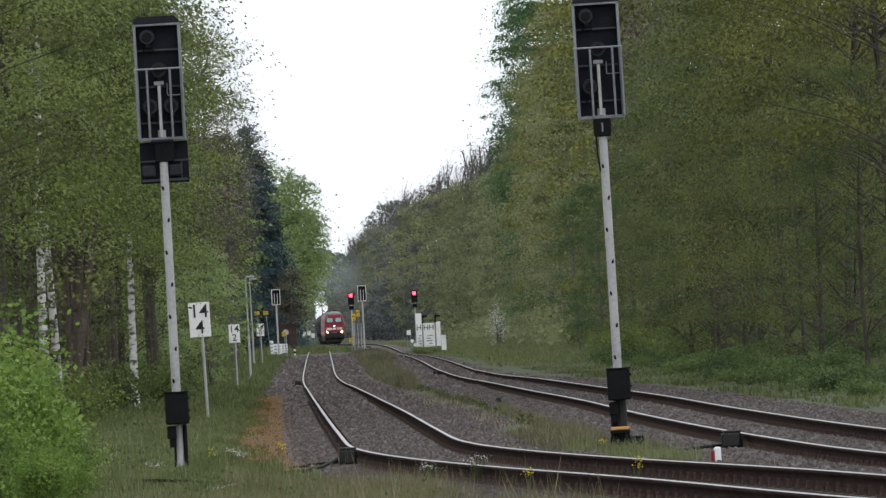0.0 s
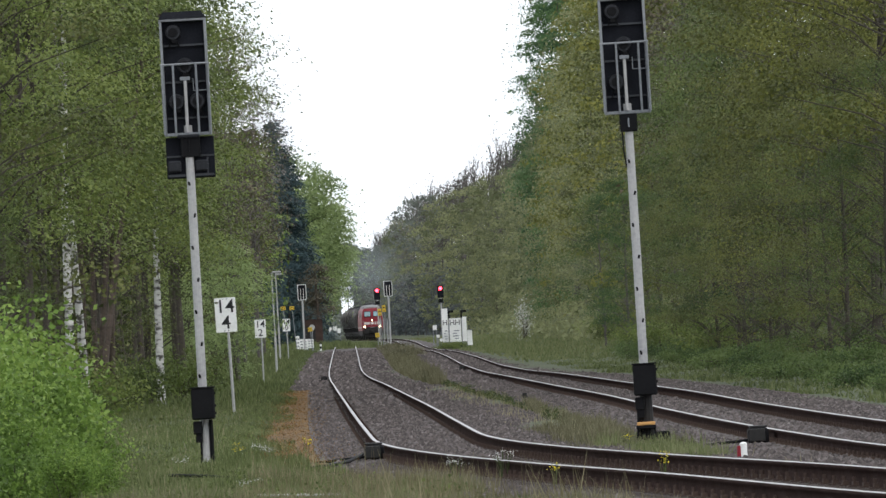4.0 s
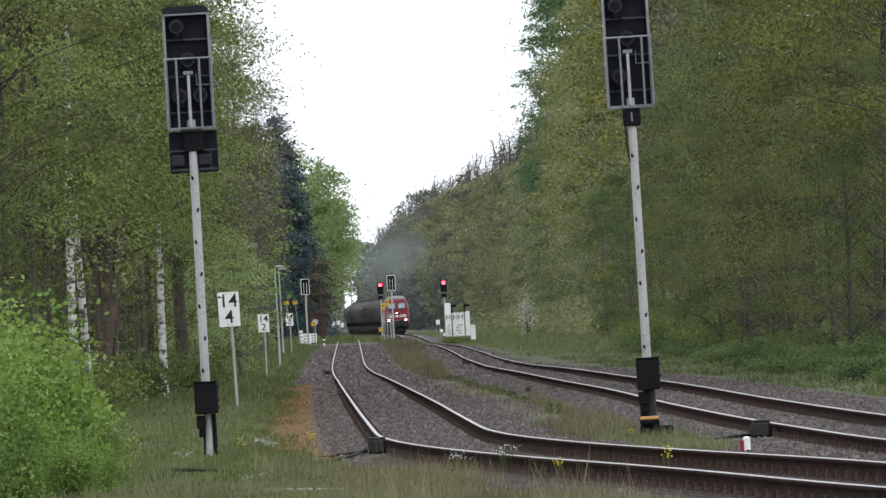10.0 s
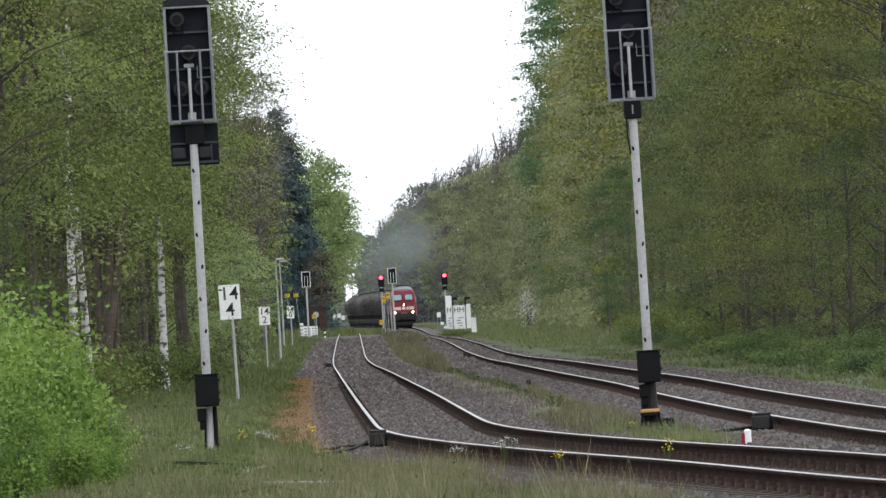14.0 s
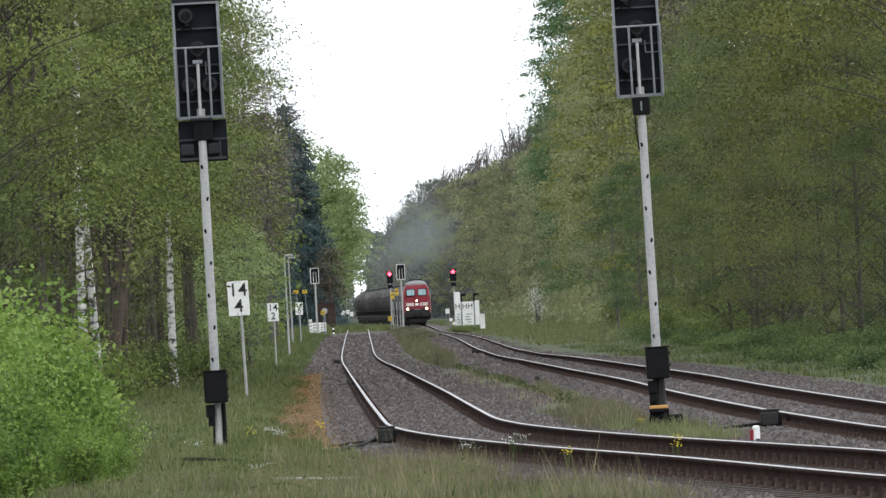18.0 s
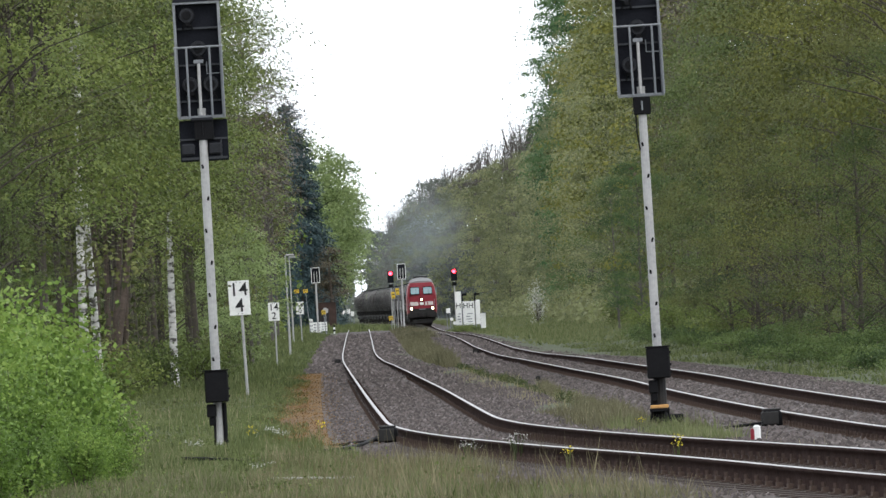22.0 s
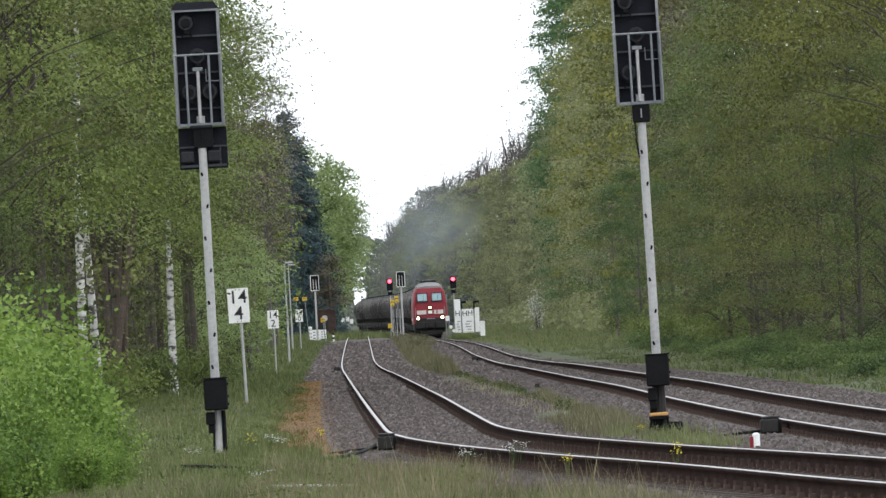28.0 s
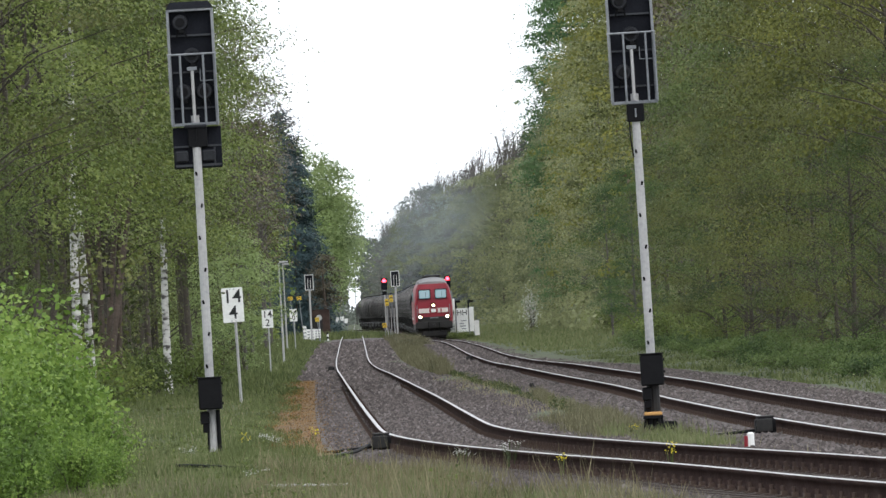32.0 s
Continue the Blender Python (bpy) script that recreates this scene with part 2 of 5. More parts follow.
L_PETAL_W = leafy("white_petals", (0.55, 0.55, 0.50), (0.68, 0.68, 0.64), (0.78, 0.78, 0.74), 0.3, 2)


# ---- mesh helpers ----
def part(name, bm, material, parent=None, label=""):
    me = bpy.data.meshes.new(name)
    bm.to_mesh(me)
    bm.free()
    mats = material if isinstance(material, (list, tuple)) else [material]
    for m in mats:
        me.materials.append(m)
    ob = new(name, me)
    ob.parent = parent
    return tagged(ob, label)


def raw(name, verts, faces, material, parent=None, label="", smooth=False):
    """A mesh from arrays of vertices and of faces with one count of corners."""
    me = bpy.data.meshes.new(name)
    v, f = np.asarray(verts, dtype=np.float32), np.asarray(faces, dtype=np.int32)
    me.vertices.add(len(v))
    me.vertices.foreach_set("co", v.ravel())
    me.loops.add(f.size)
    me.loops.foreach_set("vertex_index", f.ravel())
    me.polygons.add(len(f))
    me.polygons.foreach_set("loop_start", np.arange(len(f), dtype=np.int32) * f.shape[1])
    me.update(calc_edges=True)
    me.validate()
    if smooth:
        me.polygons.foreach_set("use_smooth", np.ones(len(f), dtype=bool))
    me.materials.append(material)
    ob = new(name, me)
    ob.parent = parent
    return tagged(ob, label)


def thing(name, m, label, category, group=""):
    e = new(name)
    e.empty_display_size = 0.3
    e.matrix_world = m
    return tagged(e, label, category, group)


def box(bm, c, s, bevel=0.0, rot=None, mat=0):
    m = Matrix.Translation(c) @ (rot.to_4x4() if rot else Matrix.Identity(4)) @ Matrix.Diagonal((*s, 1))
    vs = bmesh.ops.create_cube(bm, size=1, matrix=m)["verts"]
    fs = {f for v in vs for f in v.link_faces}
    for f in fs:
        f.material_index = mat
    if bevel:
        es = list({e for v in vs for e in v.link_edges})
        bmesh.ops.bevel(bm, geom=es, offset=bevel, segments=1, affect='EDGES')
    return bm


def rod(bm, a, b, r, r2=None, n=8, mat=0):
    a, b = Vector(a), Vector(b)
    d = b - a
    m = Matrix.Translation((a + b) / 2) @ d.to_track_quat('Z', 'Y').to_matrix().to_4x4()
    res = bmesh.ops.create_cone(bm, cap_ends=True, segments=n, radius1=r, radius2=r if r2 is None else r2, depth=d.length, matrix=m)
    for v in res["verts"]:
        for f in v.link_faces:
            f.material_index = mat
    return bm


def bmx():
    return bmesh.new()


def boxp(name, c, s, mat, parent, bevel=0.0, label=""):
    return part(name, box(bmx(), c, s, bevel), mat, parent, label)


def rodp(name, a, b, r, mat, parent, r2=None, n=8, label=""):
    return part(name, rod(bmx(), a, b, r, r2, n), mat, parent, label)


def hermite(points):
    """A smooth curve x(y) through a few points, straight beyond them."""
    p = np.array(sorted(points), float)
    y, x = p[:, 0], p[:, 1]
    d = np.gradient(x, y)

    def f(q):
        q = np.asarray(q, float)
        k = np.clip(np.searchsorted(y, q) - 1, 0, len(y) - 2)
        h = y[k + 1] - y[k]
        u = np.clip((q - y[k]) / h, 0, 1)
        v = ((2 * u**3 - 3 * u**2 + 1) * x[k] + (u**3 - 2 * u**2 + u) * h * d[k]
             + (-2 * u**3 + 3 * u**2) * x[k + 1] + (u**3 - u**2) * h * d[k + 1])
        return v + np.where(q < y[0], (q - y[0]) * d[0], 0) + np.where(q > y[-1], (q - y[-1]) * d[-1], 0)
    return f


# the heights of the two lines: level, with shallow dips; the curving one rises to a crest
dip_left = hermite([(-200, 0), (60, 0), (82, 0.02), (95, 0.06), (108, 0.045), (126, 0), (138, -0.035), (150, -0.06), (165, -0.055), (190, -0.04), (243, -0.10), (328, -0.24), (400, -0.40), (480, -0.46), (603, -0.17), (700, 0.03), (780, 0.12), (900, 0.05), (1100, -0.1), (1500, -0.05), (3000, 0)])
dip_right = hermite([(-200, 0), (100, 0), (230, -0.02), (292, -0.06), (360, -0.20), (425, -0.28), (559, -0.23), (670, -0.25), (770, -0.30), (850, -0.32), (950, -0.18), (1100, -0.12), (1440, -0.08), (3000, 0)])


def curve_left(y):
    y = np.asarray(y, float)
    near = np.clip(150 - y, 0, 110)
    return far_left(np.maximum(y, 150)) + 0.012 * np.clip(150 - y, 0, None) + near**2 / 1300 + np.clip(40 - y, 0, None) * 0.17


far_left = hermite([(150, -0.20), (189, -0.75), (243, -1.42), (328, -2.43), (480, -4.10), (603, -5.15), (780, -6.6), (1100, -9.3), (1503, -12.0), (1700, -13.8), (2200, -20.0)])
curve_right = hermite([(40, 10.4), (70, 7.9), (90, 6.5), (111, 5.4), (128, 4.94), (163, 4.36), (199, 4.02), (240, 3.45), (292, 2.83), (425, 2.0), (559, 1.27), (670, 0.55),
                       (758, -0.5), (844, -1.28), (950, -2.15), (1035, -2.75), (1078, -3.08), (1163, -3.85), (1248, -4.95), (1312, -6.5), (1376, -8.45), (1440, -9.95), (1470, -10.85), (1500, -11.5), (1540, -12.0), (1600, -12.5), (1700, -13.2), (2200, -17.3)])


def rail_z(cf, y):
    return dip_right(y) if cf is curve_right else dip_left(y)


def dip(x, y):
    """The lie of the land: each line's height at that line, shading into one another between them."""
    a, b = curve_left(y), curve_right(y)
    w = np.clip((np.asarray(x, float) - a) / np.maximum(b - a, 1.0), 0, 1)
    return dip_left(y) * (1 - w) + dip_right(y) * w


def ground_z(x, y):
    x, y = np.asarray(x, float), np.asarray(y, float)
    z = dip(x, y) - 0.19
    z = z + 0.03 * np.sin(x * 0.9 + y * 0.11) + 0.025 * np.sin(x * 2.1 - y * 0.23)
    z = z + 0.25 * np.clip((-x - 7 + 0.0 * y) / 6, 0, 1) + 0.55 * np.clip((x - 7.4) / 4, 0, 1)
    return z


# ---- ground: one sheet to the horizon ----
def build_ground():
    xs = np.concatenate([[-3000, -600, -150, -60, -40, -30, -24], np.linspace(-20, 20, 61), [24, 30, 40, 60, 150, 600, 3000]])
    ys = np.concatenate([[-800, -100, 0, 40], np.linspace(70, 350, 113), np.linspace(360, 1000, 65), np.linspace(1020, 2400, 60), [3000, 4500]])
    gx, gy = np.meshgrid(xs, ys)
    gz = ground_z(gx, gy)
    # the beds of the two tracks lie a little deeper than the stone on them
    for cf in (curve_left, curve_right):
        gz = gz - 0.10 * np.clip(1 - np.abs(gx - cf(gy)) / 2.6, 0, 1)
    v = np.stack([gx, gy, gz], -1).reshape(-1, 3)
    nx, ny = len(xs), len(ys)
    i = (np.arange(ny - 1)[:, None] * nx + np.arange(nx - 1)[None]).ravel()
    f = np.stack([i, i + 1, i + 1 + nx, i + nx], -1)
    tagged(raw("ground", v, f, M_GRASS_SOIL, None, "", True), "grassy soil beside and between the railway tracks", "ground", "", "structure")


build_ground()


cant = hermite([(30, 0), (300, 0), (450, -0.05), (700, -0.06), (850, -0.01), (1000, 0), (2400, 0)])


def sweep(name, cf, ys, profile, material, parent=None, label="", closed=False):
    """A section (offset, height) drawn along a track's centre line."""
    ys = np.asarray(ys, float)
    x, z = cf(ys), rail_z(cf, ys)
    dx = np.gradient(x, ys)
    nrm = np.stack([1 / np.sqrt(1 + dx**2), -dx / np.sqrt(1 + dx**2)], -1)
    p = np.array(profile, float)
    v = np.empty((len(ys), len(p), 3))
    v[:, :, 0] = x[:, None] + nrm[:, 0:1] * p[None, :, 0]
    v[:, :, 1] = ys[:, None] + nrm[:, 1:2] * p[None, :, 0]
    v[:, :, 2] = z[:, None] + p[None, :, 1]
    if name == "ballast_bed" and cf is curve_left:
        v[:, :, 2] -= 0.07 * np.clip((136 - ys) / 8, 0, 1)[:, None] * (np.abs(p[None, :, 0]) < 1.45)
    if cf is curve_right:
        v[:, :, 2] += cant(ys)[:, None] * p[None, :, 0]
    n, k = len(ys), len(p)
    cols = np.arange(k if closed else k - 1)
    i = np.arange(n - 1)[:, None] * k
    a, b = (i + cols[None]).ravel(), (i + (cols[None] + 1) % k).ravel()
    f = np.stack([a, b, b + k, a + k], -1)
    return raw(name, v.reshape(-1, 3), f, material, parent, label)


def track_steps(y0, y1):
    out, y = [], y0
    while y < y1:
        out.append(y)
        y += 1.5 + max(0, y - 150) * 0.012
    return np.array(out + [y1])


RAIL = [(-0.075, -0.172), (-0.075, -0.160), (-0.012, -0.140), (-0.010, -0.045), (-0.036, -0.034), (-0.036, -0.004), (0.036, -0.004), (0.036, -0.034), (0.010, -0.045), (0.012, -0.140), (0.075, -0.160), (0.075, -0.172)]
HEAD = [(-0.027, -0.005), (-0.022, 0.0), (0.022, 0.0), (0.027, -0.005)]


def build_track(cf, y0, y1, tag, group, seed):
    steps = track_steps(y0, y1)
    bed = sweep("ballast_bed", cf, steps, [(-2.15, -0.36), (-1.5, -0.165), (-0.80, -0.150), (0, -0.165), (0.80, -0.150), (1.65, -0.165), (2.65, -0.178), (3.3, -0.31)], M_BALLAST)
    tagged(bed, "grey-brown stone ballast bed of the " + tag, "ballast", "", "structure")
    for side in (-1, 1):
        r = thing("rail", Matrix.Identity(4), "rusty steel rail with a shiny worn head, " + tag, "rail", group)
        sweep("rail_web", cf, steps, [(side * 0.7535 + a, b) for a, b in RAIL], M_RAIL_SIDE, r, "", True)
        sweep("rail_head", cf, steps, [(side * 0.7535 + a, b) for a, b in HEAD], M_RAIL_TOP, r, "shiny running surface")


build_track(curve_left, 30, 830, "curving track", "rails of the curving track", 1)
build_track(curve_right, 30, 2400, "track the train takes", "rails of the train's track", 2)


def sleeper_mesh():
    bm = bmx()
    box(bm, (0, 0, -0.24), (2.5, 0.25, 0.14), 0, None, 0)
    for s in (-1, 1):
        box(bm, (s * 0.7535, 0, -0.166), (0.34, 0.16, 0.014), 0, None, 1)
        for k in (-1, 1):
            box(bm, (s * 0.7535 + k * 0.105, 0, -0.145), (0.05, 0.10, 0.035), 0, None, 1)
            rod(bm, (s * 0.7535 + k * 0.115, 0, -0.14), (s * 0.7535 + k * 0.115, 0, -0.085), 0.017, None, 4, 1)
    me = bpy.data.meshes.new("sleeper")
    bm.to_mesh(me)
    bm.free()
    me.materials.append(M_SLEEPER)
    me.materials.append(M_CLIP)
    return me


SLEEPER = sleeper_mesh()


def lay_sleepers(cf, y0, count, owner_label, step=0.65):
    owner = thing("sleeper_row", Matrix.Identity(4), owner_label, "sleepers", "sleepers")
    y = y0
    for _ in range(count):
        ob = new("sleeper", SLEEPER)
        sl = float(cf(y + 0.3) - cf(y - 0.3)) / 0.6
        ob.matrix_world = pose(float(cf(y)), y, float(rail_z(cf, y)), 0, 0, -math.degrees(math.atan(sl)))
        ob.parent = owner
        y += step


def scatter_stones(cf, y0, y1, n, half, size, seed, name_label, growth=0.0, left_half=2.2):
    """Loose stones on the bed: small lopsided octahedra, all in one mesh."""
    rng = np.random.default_rng(seed)
    y = y0 + (y1 - y0) * rng.random(n) ** 1.25
    off = -left_half + rng.random(n) * (left_half + half)
    x = cf(y) + off
    z = rail_z(cf, y) + np.interp(np.abs(off), [0, 1.65, 2.65, 3.3], [-0.165, -0.165, -0.178, -0.31]) + rng.random(n) * 0.012
    if cf is curve_right:
        z = z + cant(y) * off
    else:
        z = z - 0.07 * np.clip((136 - y) / 8, 0, 1) * (np.abs(off) < 1.4)
    s = size * (0.6 + 0.8 * rng.random(n)) * (1 + growth * (y - y0))
    base = np.array([(1, 0, 0), (0, 1, 0), (-1, 0, 0), (0, -1, 0), (0, 0, 0.8), (0, 0, -0.8)], float)
    ang = rng.random(n) * 6.283
    c, si = np.cos(ang), np.sin(ang)
    b = base[None] * (0.7 + 0.6 * rng.random((n, 6, 1))) * s[:, None, None]
    v = np.stack([b[..., 0] * c[:, None] - b[..., 1] * si[:, None] + x[:, None], b[..., 0] * si[:, None] + b[..., 1] * c[:, None] + y[:, None], b[..., 2] + z[:, None]], -1)
    faces = np.array([(0, 1, 4), (1, 2, 4), (2, 3, 4), (3, 0, 4)])
    f = (faces[None] + (np.arange(n) * 6)[:, None, None]).reshape(-1, 3)
    tagged(raw("loose_ballast", v.reshape(-1, 3), f, M_STONE), name_label, "stones", "", "stuff")


scatter_stones(curve_left, 86, 230, 36000, 3.1, 0.028, 3, "broken grey ballast stones between and beside the rails", 0, 1.5)
scatter_stones(curve_left, 230, 345, 3600, 3.0, 0.05, 4, "broken grey ballast stones farther along the line", 0.002, 1.5)
scatter_stones(curve_left, 340, 720, 6000, 3.0, 0.07, 9, "broken grey ballast stones on the last straight stretch", 0.002)
scatter_stones(curve_right, 105, 300, 38000, 3.35, 0.029, 5, "broken grey ballast stones on the train's track")
scatter_stones(curve_right, 300, 860, 9000, 3.0, 0.06, 6, "broken grey ballast stones on the far stretch", 0.002)

scatter_stones(curve_left, 84, 128, 5500, -1.3, 0.028, 7, "grey stones spilling from the ballast into the grass", 0, 2.7)

# strip of rusty sand along the curving track
path_strip = sweep("sand_strip", curve_left, np.linspace(133, 350, 92), [(-2.6, -0.32), (-2.25, -0.185), (-1.62, -0.165), (-1.40, -0.28)], M_RUST_SAND)
tagged(path_strip, "rust-coloured sandy strip beside the ballast", "sand strip", "", "structure")


def rusty_gravel():
    m, n, l, b = shader("rusty_gravel", 0.95, 0, 0.2)
    geo = n.new("ShaderNodeNewGeometry")
    r = ramp(n, [(0.0, (0.065, 0.034, 0.014)), (0.5, (0.17, 0.090, 0.017)), (0.9, (0.22, 0.130, 0.035)), (1.0, (0.27, 0.20, 0.12))])
    l.new(geo.outputs["Random Per Island"], r.inputs["Fac"]), l.new(r.outputs["Color"], b.inputs["Base Color"])
    return m


M_RUST_GRAVEL = rusty_gravel()


def strip_gravel():
    """Loose rusty gravel on the strip, spilling over its edges."""
    rng = np.random.default_rng(8)
    n = 15000
    y = 133 + 205 * rng.random(n) ** 1.2
    off = -1.92 + 0.36 * rng.normal(size=n)
    x, z = curve_left(y) + off, dip_left(y) - 0.146 + 0.012 * rng.random(n)
    v, f = leaf_quads(np.stack([x, y, z], -1), 0.021 * (0.4 + rng.random(n)), rng, 0.5, 0.8, True)
    tagged(raw("rusty_gravel", v, f, M_RUST_GRAVEL), "loose rust-coloured gravel along the sandy strip", "gravel", "", "stuff")


# ---- plants ----
def leaf_quads(c, size, rng, flat=0.0, aspect=0.62, three=False, facing=None):
    """Diamond leaves at the centres c, turned at random; flat leans them to the level."""
    n = len(c)
    u = rng.normal(size=(n, 3))
    u[:, 2] *= 1 - flat
    u /= np.linalg.norm(u, axis=1, keepdims=True)
    w = rng.normal(size=(n, 3))
    w[:, 2] *= 1 - flat
    if facing is not None:
        q = facing + 0.5 * rng.normal(size=(n, 3))
        q /= np.linalg.norm(q, axis=1, keepdims=True)
        u -= q * np.sum(u * q, axis=1, keepdims=True)
        u /= np.linalg.norm(u, axis=1, keepdims=True)
        w = np.cross(q, u)
    w -= u * np.sum(u * w, axis=1, keepdims=True)
    w /= np.linalg.norm(w, axis=1, keepdims=True)
    s = np.asarray(size)[:, None] if np.ndim(size) else np.full((n, 1), size)
    if three:
        v = np.stack([c + u * s * 0.54, c - u * s * 0.34 + w * s * 0.36, c - u * s * 0.34 - w * s * 0.36], 1)
        return v.reshape(-1, 3), np.arange(3 * n).reshape(-1, 3)
    v = np.stack([c + u * s * 0.5, c + w * s * 0.5 * aspect, c - u * s * 0.5, c - w * s * 0.5 * aspect], 1)
    return v.reshape(-1, 3), np.arange(4 * n).reshape(-1, 4)


def tube(pts, radii, n=7):
    pts = [Vector(p) for p in pts]
    v, f = [], []
    for k, (p, r) in enumerate(zip(pts, radii)):
        d = (pts[min(k + 1, len(pts) - 1)] - pts[max(k - 1, 0)]).normalized()
        a = d.orthogonal().normalized()
        b = d.cross(a)
        for i in range(n):
            t = 6.28318 * i / n
            v.append(p + (a * math.cos(t) + b * math.sin(t)) * r)
    for k in range(len(pts) - 1):
        for i in range(n):
            f.append((k * n + i, k * n + (i + 1) % n, (k + 1) * n + (i + 1) % n, (k + 1) * n + i))
    return v, f


def join_tubes(tubes):
    v, f = [], []
    for tv, tf in tubes:
        o = len(v)
        v += tv
        f += [tuple(i + o for i in q) for q in tf]
    return [tuple(q) for q in v], f


def make_tree(name, label, h, r, base, leaves, size, leaf_mat, bark, seed, shape="round", clumps=105, spread=0.46, trunk_r=0.09, flat=0.35, shell=0.0, limbs_n=40):
    """A tree at the origin: bent tapered trunk, limbs to the clumps, and a crown of single leaves."""
    rng = np.random.default_rng(seed)
    e = thing(name, Matrix.Identity(4), label, "tree", "trees along the line")
    lean = rng.normal(size=2) * 0.25
    pts = [(lean[0] * t * t + 0.12 * math.sin(4 * t + seed), lean[1] * t * t + 0.12 * math.cos(3 * t + seed), -0.4 + t * h * 0.93) for t in np.linspace(0, 1, 9)]
    tv, tf = tube(pts, [trunk_r * (1.18 - t) + 0.012 for t in np.linspace(0, 1, 9)], 9)
    raw("trunk", [tuple(q) for q in tv], tf, bark, e, "", True)
    cl = []
    for k in range(clumps):
        t = rng.random() ** (1.35 if shape == "cone" else 0.8)
        z = base + (h - base) * t
        if shape == "cone":
            lim = r * (1 - t) ** 0.75 + 0.08
        elif shape == "pillar":
            lim = r * (0.55 + 0.45 * math.sin(math.pi * min(1, t * 0.9 + 0.1)))
        else:
            lim = r * math.sqrt(max(0.04, 1 - (1.75 * t - 0.72) ** 2 * 0.93)) if t > 0.1 else r * 0.72
        a, q = rng.random() * 6.283, lim * (0.45 + 0.55 * rng.random() ** 0.35) * (0.82 + 0.36 * rng.random())
        cl.append((q * math.cos(a), q * math.sin(a), z))
    limbs = []
    for c in cl[:(14 if shape == "cone" else limbs_n)]:
        c = Vector(c)
        z0 = max(0.8, base - 1.5, c.z - 0.3 * c.to_2d().length - 0.5) if shape != "cone" else c.z + 0.3
        t0 = min(1, (z0 + 0.4) / (h * 0.93))
        s = Vector((lean[0] * t0 * t0, lean[1] * t0 * t0, z0))
        mid = s.lerp(c, 0.55) + Vector((0, 0, 0.25 * (-1 if shape == "cone" else 1)))
        rr = 0.015 + 0.25 * trunk_r * (1.1 - t0)
        limbs.append(tube([s, mid, c], [rr, rr * 0.6, 0.008], 4))
    lv, lf = join_tubes(limbs)
    tagged(raw("branchwork", lv, lf, M_BARK if bark is M_BIRCH else bark, e), "", "", "", "stuff")
    cl = np.array(cl)
    which = rng.integers(0, len(cl), leaves)
    sd = spread * (0.7 + 0.6 * rng.random(len(cl)))[which, None]
    rad = cl[:, :2] / (np.linalg.norm(cl[:, :2], axis=1, keepdims=True) + 0.01)
    rad = rad[which]
    g = np.clip(rng.normal(size=(leaves, 3)), -1.8, 1.8) * sd
    long, wide = (1.1, 0.8) if shape == "cone" else (1.5, 1.0)
    p = cl[which].copy()
    p[:, 0] += rad[:, 0] * g[:, 0] * long - rad[:, 1] * g[:, 1] * wide
    p[:, 1] += rad[:, 1] * g[:, 0] * long + rad[:, 0] * g[:, 1] * wide
    p[:, 2] += g[:, 2] * 0.34 - 0.35 * g[:, 0] - 0.22 * g[:, 1] ** 2 / sd[:, 0]
    p[:, 2] = np.maximum(p[:, 2], 0.15)
    facing = np.stack([rad[:, 0] * 0.75, rad[:, 1] * 0.75, np.full(leaves, 0.85)], -1)
    k = int(leaves * shell)
    if k:
        # most leaves lie on the rounded tops of the leaf masses, which shade what is below
        d = rng.normal(size=(k, 3))
        d[:, 2] = np.abs(d[:, 2]) * 0.95 - 0.22
        d /= np.linalg.norm(d, axis=1, keepdims=True)
        p[:k] = cl[which[:k]] + d * sd[:k] * np.array([[1.3, 1.3, 0.8]]) * (0.72 + 0.42 * rng.random((k, 1)))
        p[:k, 2] = np.maximum(p[:k, 2], 0.15)
        facing[:k] = (d + np.array([[0, 0, 0.2]])) * 1.7
    v, f = leaf_quads(p, size * (0.6 + 0.8 * rng.random(leaves)), rng, flat, 0.62, size > 0.08, facing)
    tagged(raw("crown", v, f, leaf_mat, e), "", "", "", "stuff")
    return e


def make_bush(name, label, r, h, leaves, size, leaf_mat, seed):
    rng = np.random.default_rng(seed)
    e = thing(name, Matrix.Identity(4), label, "bush", "bushes along the line")
    stems, ends = [], []
    for k in range(16):
        a, q = rng.random() * 6.283, r * (0.2 + 0.75 * rng.random())
        c = Vector((q * math.cos(a), q * math.sin(a), h * (0.45 + 0.5 * rng.random()) * (1.1 - 0.4 * q / r)))
        stems.append(tube([(0.1 * math.cos(a), 0.1 * math.sin(a), -0.15), c * 0.5 + Vector((0, 0, 0.1 * h)), c], [0.022, 0.014, 0.006], 5))
        ends.append(c)
        ends.append(c * 0.6)
    v, f = join_tubes(stems)
    tagged(raw("stemwork", v, f, M_BARK, e), "", "", "", "stuff")
    cl = np.array([tuple(c) for c in ends])
    which = rng.integers(0, len(cl), leaves)
    p = cl[which] + np.clip(rng.normal(size=(leaves, 3)), -1.8, 1.8) * np.array([[r * 0.24, r * 0.24, h * 0.17]])
    p[:, 2] = np.abs(p[:, 2])
    v, f = leaf_quads(p, size * (0.6 + 0.8 * rng.random(leaves)), rng, 0.2, 0.62, size > 0.097)
    tagged(raw("foliage", v, f, leaf_mat, e), "", "", "", "stuff")
    return e


strip_gravel()
used = set()


